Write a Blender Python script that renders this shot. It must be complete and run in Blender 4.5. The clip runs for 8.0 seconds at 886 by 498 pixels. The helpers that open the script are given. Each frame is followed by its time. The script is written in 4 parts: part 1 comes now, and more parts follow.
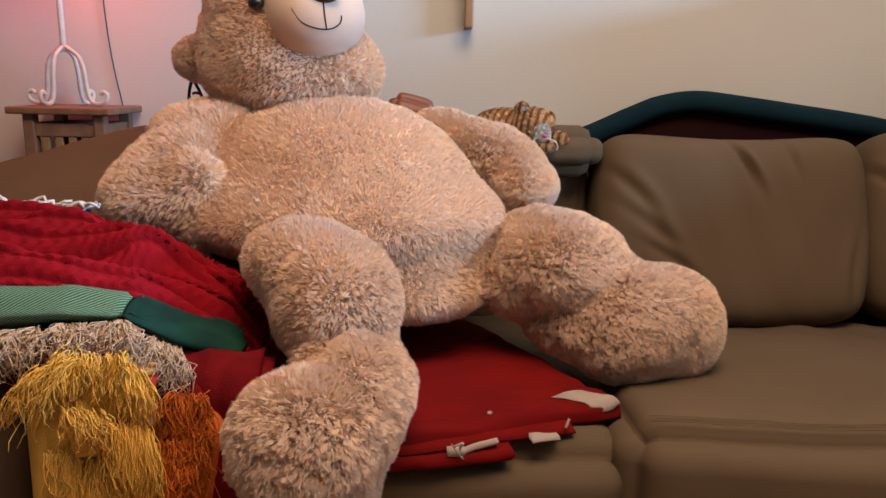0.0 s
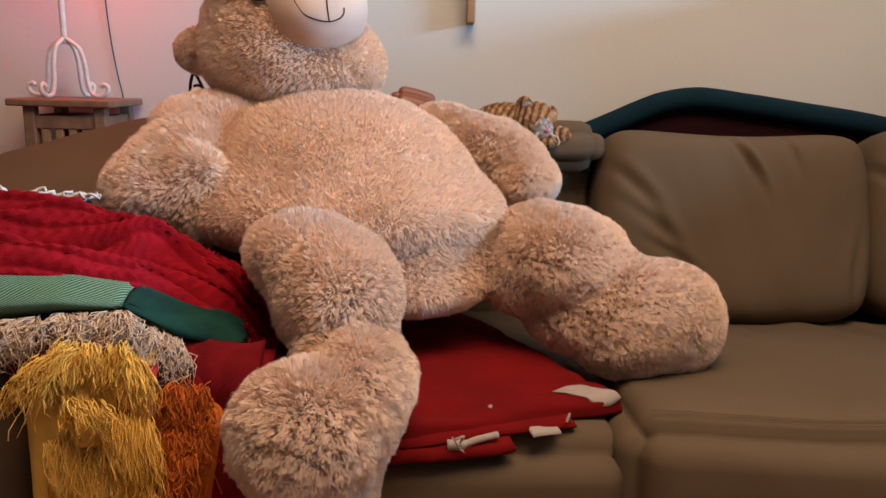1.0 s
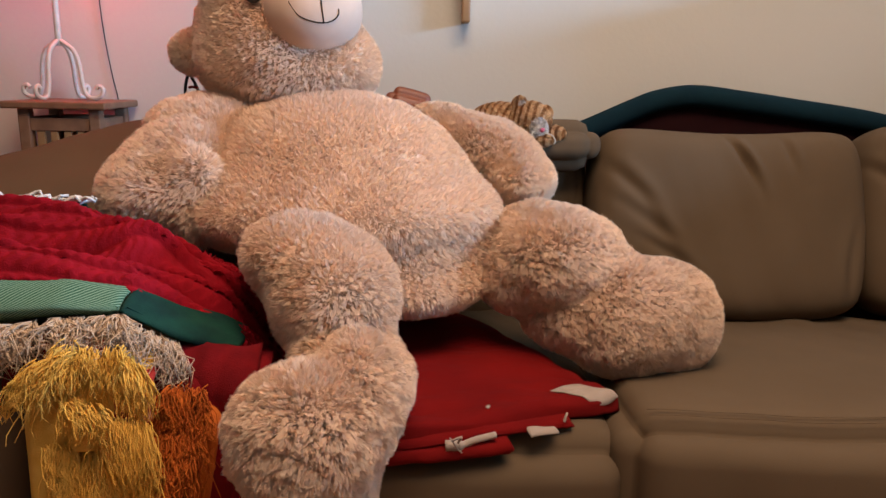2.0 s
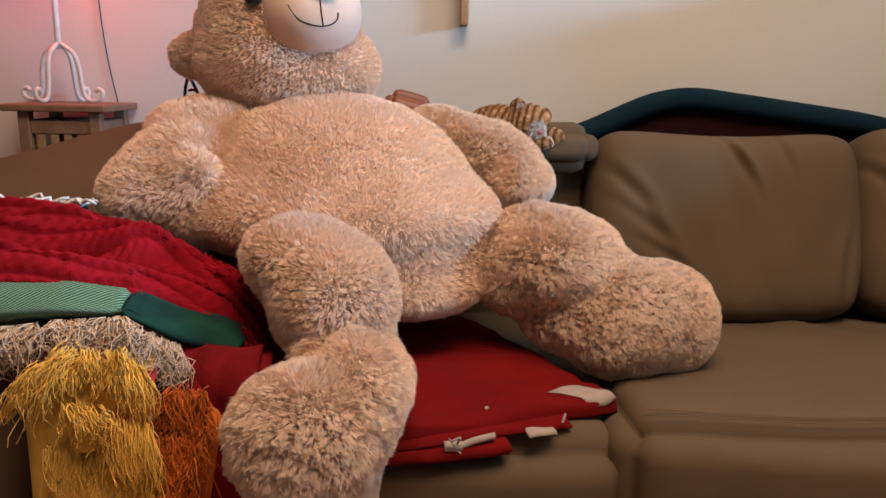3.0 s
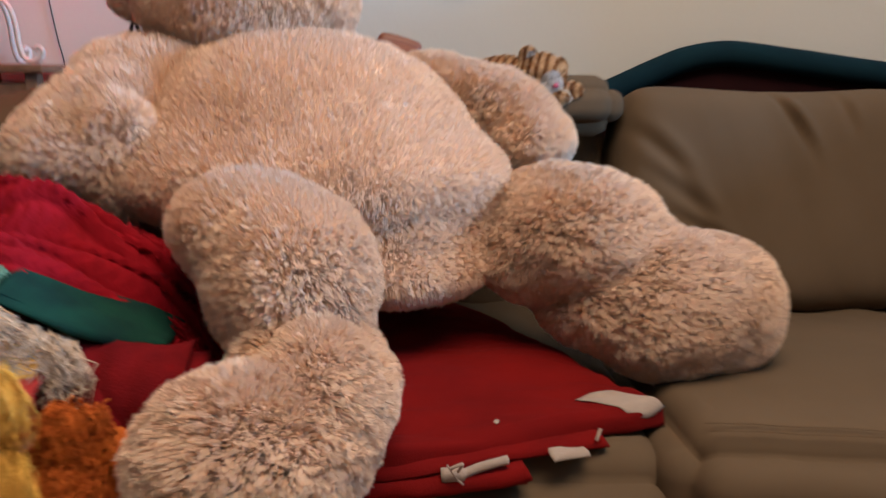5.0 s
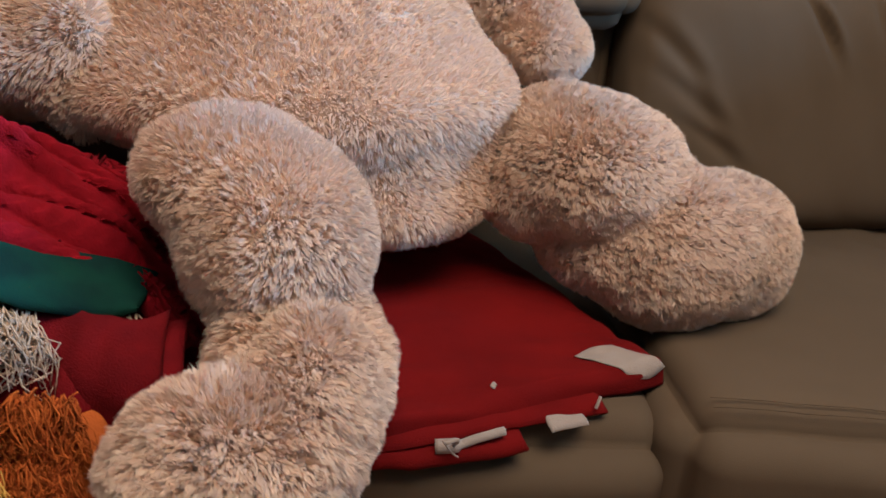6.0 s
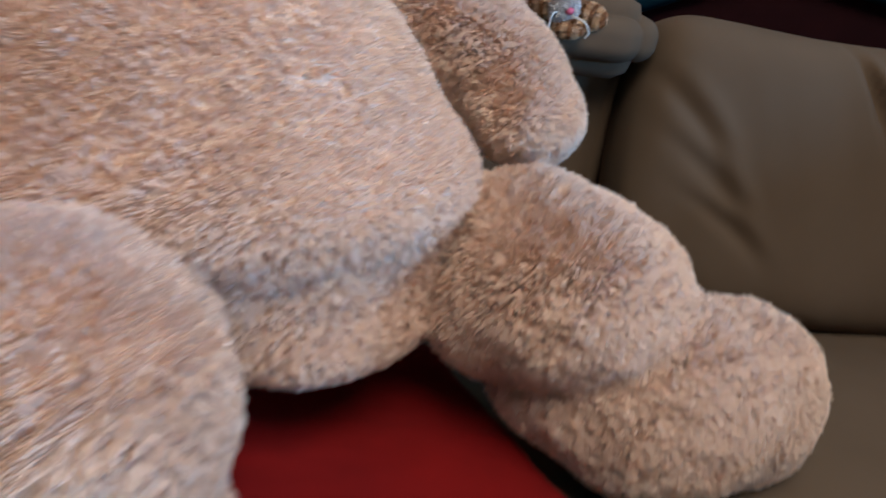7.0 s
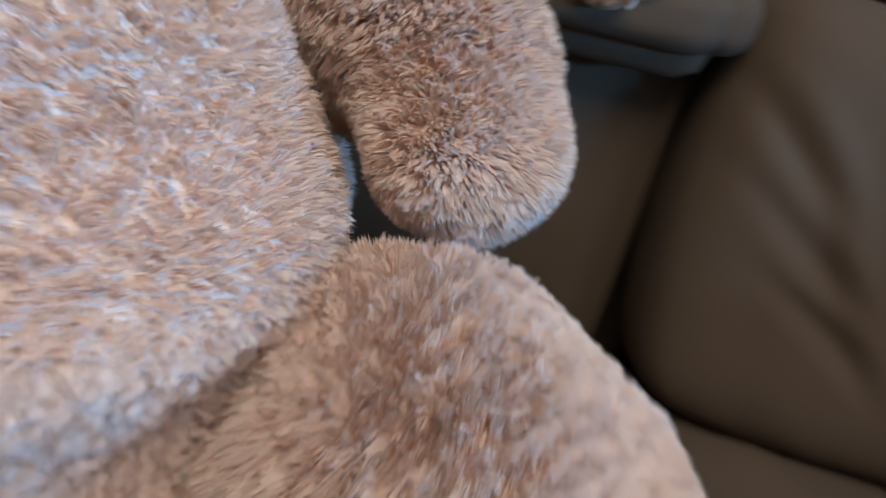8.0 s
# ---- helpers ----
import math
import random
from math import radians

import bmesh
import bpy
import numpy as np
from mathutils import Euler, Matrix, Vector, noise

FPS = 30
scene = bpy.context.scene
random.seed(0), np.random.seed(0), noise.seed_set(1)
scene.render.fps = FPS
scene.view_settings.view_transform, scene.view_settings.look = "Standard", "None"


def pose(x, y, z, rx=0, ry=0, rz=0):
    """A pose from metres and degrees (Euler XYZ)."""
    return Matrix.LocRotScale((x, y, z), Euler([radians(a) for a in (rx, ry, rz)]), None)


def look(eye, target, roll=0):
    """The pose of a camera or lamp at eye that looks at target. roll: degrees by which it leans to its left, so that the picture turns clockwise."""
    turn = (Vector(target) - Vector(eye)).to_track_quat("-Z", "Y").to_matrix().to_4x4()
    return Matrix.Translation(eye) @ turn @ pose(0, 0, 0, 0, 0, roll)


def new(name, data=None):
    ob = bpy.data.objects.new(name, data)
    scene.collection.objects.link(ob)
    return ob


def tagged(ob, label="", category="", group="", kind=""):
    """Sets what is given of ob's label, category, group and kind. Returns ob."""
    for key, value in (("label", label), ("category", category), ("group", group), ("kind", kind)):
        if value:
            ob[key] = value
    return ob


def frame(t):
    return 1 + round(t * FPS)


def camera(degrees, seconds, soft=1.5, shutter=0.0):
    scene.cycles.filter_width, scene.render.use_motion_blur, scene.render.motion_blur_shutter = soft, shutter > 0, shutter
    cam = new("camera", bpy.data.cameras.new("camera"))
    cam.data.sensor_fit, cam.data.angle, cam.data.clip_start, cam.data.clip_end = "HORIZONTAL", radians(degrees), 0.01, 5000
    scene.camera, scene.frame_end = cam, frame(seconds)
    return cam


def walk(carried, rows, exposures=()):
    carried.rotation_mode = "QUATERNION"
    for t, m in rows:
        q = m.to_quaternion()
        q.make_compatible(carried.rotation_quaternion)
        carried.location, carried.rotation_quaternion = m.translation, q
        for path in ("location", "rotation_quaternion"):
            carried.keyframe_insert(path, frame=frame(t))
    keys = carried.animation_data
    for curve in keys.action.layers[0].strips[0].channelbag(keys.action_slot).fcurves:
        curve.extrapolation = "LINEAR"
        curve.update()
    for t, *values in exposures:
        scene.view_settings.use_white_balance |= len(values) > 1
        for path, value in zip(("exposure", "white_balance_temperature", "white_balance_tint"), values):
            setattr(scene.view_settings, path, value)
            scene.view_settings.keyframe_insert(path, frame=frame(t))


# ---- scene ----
cam = camera(61.0, 8.0, shutter=0.7)
PATH = [
    (0, (0.001, 0.055, 0.957), (0.001, 2.005, 0.513), 1.1),
    (0.5, (-0.003, 0.056, 0.951), (0.000, 2.007, 0.509), 1.3),
    (1, (-0.003, 0.056, 0.949), (0.000, 2.005, 0.500), 1.5),
    (1.5, (-0.002, 0.058, 0.952), (0.005, 2.005, 0.494), 1.2),
    (3, (-0.003, 0.049, 0.956), (0.012, 1.997, 0.506), 1.1),
    (3.5, (0.002, 0.048, 0.954), (0.016, 1.994, 0.490), 0.9),
    (4, (-0.009, 0.046, 0.964), (-0.005, 1.980, 0.453), 0.4),
    (4.5, (0.007, 0.121, 0.929), (0.036, 2.055, 0.424), -0.9),
    (5, (0.007, 0.305, 0.857), (0.019, 2.253, 0.403), 0.6),
    (5.2, (0.007, 0.389, 0.825), (0.017, 2.330, 0.343), 2.7),
    (6.3, (-0.044, 0.472, 0.999), (0.111, 2.224, 0.048), 5.0),
    (6.5, (-0.026, 0.539, 1.001), (0.157, 2.294, 0.060), 5.7),
    (7, (0.038, 0.709, 1.007), (0.158, 2.465, 0.059), 9.3),
    (7.5, (0.109, 0.906, 0.997), (0.371, 2.610, -0.016), 12.0),
    (8, (0.185, 1.094, 0.953), (0.087, 2.753, -0.160), 13.9),
]
walk(cam, [(t, look(eye, target, roll)) for t, eye, target, roll in PATH],
     exposures=[(0.0, -0.15, 6850, 17), (4.5, -0.10, 6700, 15), (5.2, -0.22, 6000, 10), (6.3, -0.32, 5400, 6), (7.0, -0.45, 5050, 4), (8.0, -0.58, 4780, 3)])


# ---- world and light ----
world = bpy.data.worlds.new("sky")
scene.world = world
world.use_nodes = True
sky = world.node_tree.nodes.new("ShaderNodeTexSky")
sky.sky_type, sky.sun_disc = "NISHITA", False
sky.sun_elevation, sky.sun_rotation = radians(35), radians(140)
world.node_tree.links.new(sky.outputs[0], world.node_tree.nodes["Background"].inputs[0])
world.node_tree.nodes["Background"].inputs[1].default_value = 0.08
scene.view_settings.exposure = 0.0


def area_lamp(name, eye, target, sx, sy, watts, colour):
    lamp = bpy.data.lights.new(name, "AREA")
    lamp.shape, lamp.size, lamp.size_y = "RECTANGLE", sx, sy
    lamp.energy, lamp.color = watts, colour
    ob = new(name, lamp)
    ob.matrix_world = look(eye, target)
    return ob


# cool daylight in the right-hand window; the broad overhead lamp is an added fill
area_lamp("window_light", (3.19, 0.55, 1.66), (2.0, 0.55, 1.50), 1.3, 0.24, 225, (0.26, 0.56, 1.0))
area_lamp("overhead_fill", (0.40, 0.50, 2.49), (0.40, 0.60, 0.0), 1.3, 1.0, 60, (1.0, 0.81, 0.61))
bulb = bpy.data.lights.new("bulb", "POINT")
bulb.energy, bulb.color, bulb.shadow_soft_size = 7.0, (1.0, 0.07, 0.12), 0.05
new("bulb", bulb).location = (-0.96, 2.0, 1.47)


# ---- materials ----
def material(name, colour, second=None, rough=0.85, scale=30.0, bump=0.15, fine=400.0, sheen=0.0, metal=0.0, island=0.0, spread=0.5):
    m = bpy.data.materials.new(name)
    m.use_nodes = True
    n, l = m.node_tree.nodes, m.node_tree.links
    b = n["Principled BSDF"]
    b.inputs["Roughness"].default_value, b.inputs["Metallic"].default_value = rough, metal
    b.inputs["Sheen Weight"].default_value = sheen
    b.inputs["Specular IOR Level"].default_value = 0.12 if rough > 0.75 else 0.5
    co = n.new("ShaderNodeTexCoord")
    broad = n.new("ShaderNodeTexNoise")
    broad.inputs["Scale"].default_value, broad.inputs["Detail"].default_value = scale, 4.0
    l.new(co.outputs["Object"], broad.inputs["Vector"])
    ramp = n.new("ShaderNodeMapRange")
    ramp.inputs[1].default_value, ramp.inputs[2].default_value = 0.5 - spread / 2, 0.5 + spread / 2
    l.new(broad.outputs["Fac"], ramp.inputs[0])
    mix = n.new("ShaderNodeMix")
    mix.data_type = "RGBA"
    mix.inputs["A"].default_value = (*colour, 1)
    mix.inputs["B"].default_value = (*(second or [c * 0.8 for c in colour]), 1)
    l.new(ramp.outputs[0], mix.inputs["Factor"])
    out = mix.outputs["Result"]
    if island:
        geo = n.new("ShaderNodeNewGeometry")
        hsv = n.new("ShaderNodeHueSaturation")
        val = n.new("ShaderNodeMapRange")
        val.inputs[3].default_value, val.inputs[4].default_value = 1 - island, 1 + island
        l.new(geo.outputs["Random Per Island"], val.inputs[0])
        l.new(val.outputs[0], hsv.inputs["Value"])
        l.new(out, hsv.inputs["Color"])
        out = hsv.outputs["Color"]
    l.new(out, b.inputs["Base Color"])
    if bump:
        grain = n.new("ShaderNodeTexNoise")
        grain.inputs["Scale"].default_value, grain.inputs["Detail"].default_value = fine, 3.0
        l.new(co.outputs["Object"], grain.inputs["Vector"])
        bn = n.new("ShaderNodeBump")
        bn.inputs["Strength"].default_value, bn.inputs["Distance"].default_value = bump, 0.004
        l.new(grain.outputs["Fac"], bn.inputs["Height"])
        l.new(bn.outputs[0], b.inputs["Normal"])
    return m


FUR = material("bear_fur", (0.91, 0.73, 0.575), (0.89, 0.695, 0.53), 0.9, 9, 0, island=0.09)


def let_light_through(m, colour, share):
    n, l = m.node_tree.nodes, m.node_tree.links
    t, mix = n.new("ShaderNodeBsdfTranslucent"), n.new("ShaderNodeMixShader")
    t.inputs["Color"].default_value = (*colour, 1)
    mix.inputs[0].default_value = share
    l.new(n["Principled BSDF"].outputs[0], mix.inputs[1])
    l.new(t.outputs[0], mix.inputs[2])
    l.new(mix.outputs[0], n["Material Output"].inputs["Surface"])


let_light_through(FUR, (0.92, 0.74, 0.58), 0.44)
SKIN = material("bear_backing", (0.78, 0.58, 0.42), (0.72, 0.52, 0.37), 0.95, 20, 0.3, 300)
SUEDE = material("muzzle_suede", (0.64, 0.45, 0.335), (0.60, 0.41, 0.30), 0.92, 30, 0.08, 900)
BLACK = material("black_plastic", (0.012, 0.010, 0.009), None, 0.25, 50, 0)
THREAD = material("black_thread", (0.02, 0.014, 0.012), None, 0.8, 50, 0)
NOSE = material("nose_velour", (0.05, 0.022, 0.016), None, 0.7, 50, 0.1)
PAD = material("paw_suede", (0.10, 0.05, 0.03), None, 0.85, 40, 0.1)
SOFA = material("sofa_microfibre", (0.120, 0.077, 0.044), (0.100, 0.064, 0.036), 0.95, 6, 0.12, 700)
RED = material("red_fleece", (0.165, 0.004, 0.003), (0.12, 0.003, 0.0025), 0.95, 14, 0.3, 500)
WHITE = material("white_fleece", (0.38, 0.29, 0.23), (0.32, 0.24, 0.19), 0.95, 40, 0.3, 500, sheen=0.2)
KNIT = material("red_knit", (0.29, 0.005, 0.011), (0.19, 0.003, 0.007), 0.95, 40, 0.4, 350)
DARKGREEN = material("dark_green_wool", (0.010, 0.055, 0.034), (0.006, 0.022, 0.020), 0.95, 25, 0.4, 700)
TAN = material("tan_fringe_wool", (0.66, 0.47, 0.32), (0.54, 0.36, 0.23), 0.95, 60, 0.3, 900, island=0.2)
CREAM = material("cream_fringe_wool", (0.72, 0.66, 0.58), None, 0.95, 60, 0.3, 900, island=0.1)
YELLOW = material("yellow_wool", (0.88, 0.52, 0.115), (0.80, 0.42, 0.07), 0.95, 40, 0.4, 500, island=0.13)
ORANGE = material("orange_wool", (0.58, 0.14, 0.02), (0.48, 0.10, 0.02), 0.95, 40, 0.4, 500, island=0.2)
WINE = material("wine_wool", (0.19, 0.006, 0.008), (0.12, 0.004, 0.006), 0.95, 40, 0.4, 500, island=0.15)
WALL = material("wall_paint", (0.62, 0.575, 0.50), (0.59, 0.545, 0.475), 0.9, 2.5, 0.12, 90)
# ceiling and unseen walls get darker colours to weaken the bounced light
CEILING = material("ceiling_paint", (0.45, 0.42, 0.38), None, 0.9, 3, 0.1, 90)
DIM = material("bounce_cut_paint", (0.26, 0.20, 0.15), (0.23, 0.175, 0.13), 0.9, 2.5, 0.12, 90)
FLOOR = material("oak_floor", (0.36, 0.17, 0.07), (0.28, 0.12, 0.045), 0.45, 5, 0.05, 60)
WOOD = material("stained_wood", (0.27, 0.14, 0.08), (0.17, 0.08, 0.045), 0.6, 26, 0.2, 150)
PALEWOOD = material("pale_wood", (0.36, 0.20, 0.09), (0.27, 0.14, 0.06), 0.5, 20, 0.1, 150)
IRON = material("white_painted_iron", (0.72, 0.66, 0.60), (0.6, 0.52, 0.46), 0.5, 60, 0.1, 200)
SHADE = material("red_lampshade", (0.55, 0.06, 0.05), None, 0.8, 30, 0.1, 400)
CABLE = material("black_cable", (0.015, 0.012, 0.012), None, 0.5, 50, 0)
TEAL = material("teal_velour", (0.0045, 0.022, 0.030), (0.0035, 0.016, 0.024), 0.9, 18, 0.2, 500)
MAROON = material("maroon_velour", (0.020, 0.0032, 0.0035), (0.014, 0.0025, 0.003), 0.9, 18, 0.2, 500)
LEATHER = material("brown_leather", (0.20, 0.048, 0.014), (0.15, 0.036, 0.011), 0.5, 30, 0.15, 300)


def wave_material(name, one, two, scale, angle, width=0.5, wob=1.0, uv=True, bump=0.5, second=None):
    """Two colours in slanting stripes of the cloth's own weave, or of its length where uv is off."""
    m = material(name, one, None, 0.95, 40, 0)
    n, l = m.node_tree.nodes, m.node_tree.links
    b = n["Principled BSDF"]
    co = n.new("ShaderNodeTexCoord")
    mapping = n.new("ShaderNodeMapping")
    mapping.inputs["Rotation"].default_value = (0, 0, angle)
    l.new(co.outputs["UV" if uv else "Object"], mapping.inputs["Vector"])
    facs = []
    for turn in (0,) if second is None else (0, second):
        w = n.new("ShaderNodeTexWave")
        w.inputs["Scale"].default_value, w.inputs["Distortion"].default_value, w.inputs["Detail"].default_value = scale, wob, 2.0
        w.bands_direction = "X" if turn == 0 else "Y"
        l.new(mapping.outputs[0], w.inputs["Vector"])
        r = n.new("ShaderNodeMapRange")
        r.inputs[1].default_value, r.inputs[2].default_value = width - 0.15, width + 0.15
        l.new(w.outputs["Fac"], r.inputs[0])
        facs.append(r.outputs[0])
    fac = facs[0]
    if len(facs) > 1:
        mx = n.new("ShaderNodeMath")
        mx.operation = "MAXIMUM"
        l.new(facs[0], mx.inputs[0])
        l.new(facs[1], mx.inputs[1])
        fac = mx.outputs[0]
    mix = n.new("ShaderNodeMix")
    mix.data_type = "RGBA"
    mix.inputs["A"].default_value, mix.inputs["B"].default_value = (*one, 1), (*two, 1)
    l.new(fac, mix.inputs["Factor"])
    l.new(mix.outputs["Result"], b.inputs["Base Color"])
    bn = n.new("ShaderNodeBump")
    bn.inputs["Strength"].default_value, bn.inputs["Distance"].default_value = bump, 0.002
    l.new(fac, bn.inputs["Height"])
    l.new(bn.outputs[0], b.inputs["Normal"])
    return m


GREEN = wave_material("green_twill", (0.022, 0.085, 0.045), (0.19, 0.29, 0.19), 78, 0.9, 0.55, 1.2)
LATTICE = wave_material("lattice_weave", (0.52, 0.26, 0.14), (0.36, 0.03, 0.02), 17, 0.15, 0.72, 1.5, second=1.57)
STRIPE = wave_material("tiger_stripe", (0.66, 0.44, 0.26), (0.34, 0.17, 0.08), 22, 0.5, 0.62, 2.5, uv=False, bump=0.0)
PALEFUR = material("white_plush", (0.74, 0.70, 0.68), None, 0.95, 30, 0)
PINK = material("pink_plastic", (0.55, 0.10, 0.16), None, 0.5, 30, 0)


# ---- mesh helpers ----
def mesh_object(name, verts, faces, mat, smooth=True, uvs=None):
    me = bpy.data.meshes.new(name)
    me.from_pydata([tuple(v) for v in np.asarray(verts, float).tolist()], [], faces if isinstance(faces, list) else np.asarray(faces).tolist())
    me.materials.append(mat)
    if smooth:
        me.polygons.foreach_set("use_smooth", [True] * len(me.polygons))
    if uvs is not None:
        layer = me.uv_layers.new(name="UVMap")
        idx = np.empty(len(me.loops), int)
        me.loops.foreach_get("vertex_index", idx)
        layer.data.foreach_set("uv", np.asarray(uvs, float)[idx].ravel())
    me.update()
    return new(name, me)


def under(ob, parent, label=""):
    ob.parent = parent
    return tagged(ob, label)


def thing(name, at, label, category, group="", kind=""):
    ob = new(name)
    ob.location = at
    ob.empty_display_size = 0.05
    bpy.context.view_layer.update()
    return tagged(ob, label, category, group, kind)


def put_under(ob, parent, label=""):
    """Parents ob, which is built in world places, to an empty without moving it."""
    ob.parent = parent
    ob.matrix_parent_inverse = Matrix.Translation(parent.location).inverted() if parent.type == "EMPTY" else Matrix()
    return tagged(ob, label)


def wobble(p, scale, seed=0, octaves=3):
    """Smooth noise in -1..1 from sums of turned waves, for arrays of points."""
    rng = np.random.RandomState(seed)
    p = np.asarray(p, float)
    total, weight, amp = np.zeros(p.shape[:-1]), 0.0, 1.0
    for o in range(octaves):
        for _ in range(5):
            d = rng.normal(size=3)
            d /= np.linalg.norm(d)
            total += amp * np.sin(p @ d * scale * rng.uniform(0.7, 1.4) + rng.uniform(0, 6.28) + 1.3 * np.sin(p @ np.roll(d, 1) * scale * 0.7))
        weight += amp * 2.6
        amp, scale = amp * 0.5, scale * 2.1
    return total / weight


def cube_grid(n):
    """Points and quads of a cube from -1 to 1, cut into n by n on every side."""
    index, verts, faces = {}, [], []
    ticks = [2 * i / n - 1 for i in range(n + 1)]

    def vid(a):
        k = tuple(round(c, 6) for c in a)
        if k not in index:
            index[k] = len(verts)
            verts.append(k)
        return index[k]
    for axis in range(3):
        for side in (-1, 1):
            u, v = (axis + 1) % 3, (axis + 2) % 3
            for i in range(n):
                for j in range(n):
                    quad = []
                    for a, b in ((i, j), (i + 1, j), (i + 1, j + 1), (i, j + 1)):
                        p = [0, 0, 0]
                        p[axis], p[u], p[v] = side, ticks[a], ticks[b]
                        quad.append(vid(p))
                    faces.append(quad if side > 0 else quad[::-1])
    return np.array(verts), faces


def cushion(name, size, radius, mat, puff=(0, 0, 0), n=28, shape=None):
    """A padded box about its middle: rounded edges, swollen sides, then shape(points)."""
    p, faces = cube_grid(n)
    half = np.array(size) / 2
    q = p * half
    inner = np.clip(q, -(half - radius), half - radius)
    d = q - inner
    length = np.linalg.norm(d, axis=1, keepdims=True)
    q = inner + d / np.maximum(length, 1e-9) * np.minimum(radius, np.maximum(length, 0)) * np.where(length > 0, radius / np.maximum(length, 1e-9), 1).clip(0, 1.0)
    for a in range(3):
        u, v = (a + 1) % 3, (a + 2) % 3
        q[:, a] += np.sign(p[:, a]) * puff[a] * (1 - p[:, u] ** 2) * (1 - p[:, v] ** 2) * np.abs(p[:, a])
    if shape:
        q = shape(q)
    return mesh_object(name, q, faces, mat)


def sheet(name, fn, nu, nv, thick, mat, lengths=(1, 1)):
    """A slab of cloth: fn(u, v) gives its upper face, and thick its depth below."""
    u, v = np.meshgrid(np.linspace(0, 1, nu), np.linspace(0, 1, nv), indexing="ij")
    p = np.stack(fn(u, v), -1)
    du, dv = np.gradient(p, axis=0), np.gradient(p, axis=1)
    nrm = np.cross(du, dv)
    nrm /= np.maximum(np.linalg.norm(nrm, axis=-1, keepdims=True), 1e-9)
    edge = np.minimum(np.minimum(u * (nu - 1), (1 - u) * (nu - 1)), np.minimum(v * (nv - 1), (1 - v) * (nv - 1)))
    lift = np.clip(edge / 1.0, 0.0, 1.0)[..., None] * 0.35 * thick
    top, low = p + nrm * (lift - 0.35 * thick), p - nrm * (thick * 0.65 + lift)
    verts = np.concatenate([top.reshape(-1, 3), low.reshape(-1, 3)])
    uv = np.stack([u * lengths[0], v * lengths[1]], -1).reshape(-1, 2)
    k, faces = nu * nv, []
    for i in range(nu - 1):
        for j in range(nv - 1):
            a, b, c, d = i * nv + j, (i + 1) * nv + j, (i + 1) * nv + j + 1, i * nv + j + 1
            faces += [(a, b, c, d), (k + d, k + c, k + b, k + a)]
    for i in range(nu - 1):
        for j, flip in ((0, 1), (nv - 1, 0)):
            a, b = i * nv + j, (i + 1) * nv + j
            faces.append((a, k + a, k + b, b) if flip else (b, k + b, k + a, a))
    for j in range(nv - 1):
        for i, flip in ((0, 0), (nu - 1, 1)):
            a, b = i * nv + j, i * nv + j + 1
            faces.append((a, k + a, k + b, b) if flip else (b, k + b, k + a, a))
    return mesh_object(name, verts, faces, mat, uvs=np.concatenate([uv, uv]))


def strands(name, lines, radius, mat, sides=4):
    """Tapered yarns along polylines, an array of (yarn, point, 3)."""
    lines = np.asarray(lines, float)
    m, k, _ = lines.shape
    tan = np.gradient(lines, axis=1)
    tan /= np.maximum(np.linalg.norm(tan, axis=-1, keepdims=True), 1e-9)
    ref = np.where(np.abs(tan[..., 2:3]) > 0.8, np.array([1.0, 0, 0]), np.array([0, 0, 1.0]))
    a = np.cross(tan, ref)
    a /= np.maximum(np.linalg.norm(a, axis=-1, keepdims=True), 1e-9)
    b = np.cross(tan, a)
    taper = np.linspace(1, 0.55, k)[None, :, None] * np.asarray(radius).reshape(-1, 1, 1)
    rings = [lines + taper * (a * math.cos(t) + b * math.sin(t)) for t in np.arange(sides) * 2 * math.pi / sides]
    verts = np.stack(rings, 2).reshape(-1, 3)
    base = (np.arange(m) * k * sides)[:, None, None]
    ring = (np.arange(k - 1) * sides)[None, :, None]
    s = np.arange(sides)[None, None, :]
    i0, i1 = base + ring + s, base + ring + (s + 1) % sides
    faces = np.stack([i0, i1, i1 + sides, i0 + sides], -1).reshape(-1, 4).tolist()
    for y in range(m):
        faces += [[y * k * sides + c for c in range(sides)][::-1], [(y * k + k - 1) * sides + c for c in range(sides)]]
    return mesh_object(name, verts, faces, mat)


def tube(name, points, radius, mat, sides=10, smooth_steps=6):
    """A round rod through a few points, rounded by a spline."""
    p = np.asarray(points, float)
    if smooth_steps > 1 and len(p) > 2:
        q = np.vstack([2 * p[0] - p[1], p, 2 * p[-1] - p[-2]])
        out = []
        for i in range(1, len(q) - 2):
            for s in range(smooth_steps):
                t = s / smooth_steps
                out.append(0.5 * (2 * q[i] + (q[i + 1] - q[i - 1]) * t + (2 * q[i - 1] - 5 * q[i] + 4 * q[i + 1] - q[i + 2]) * t ** 2 + (3 * q[i] - q[i - 1] - 3 * q[i + 1] + q[i + 2]) * t ** 3))
        p = np.array(out + [q[-2]])
    ob = strands(name, p[None], 1.0, mat, sides)
    return ob if radius == 1.0 else _rod(ob, p, radius, mat, sides, name)


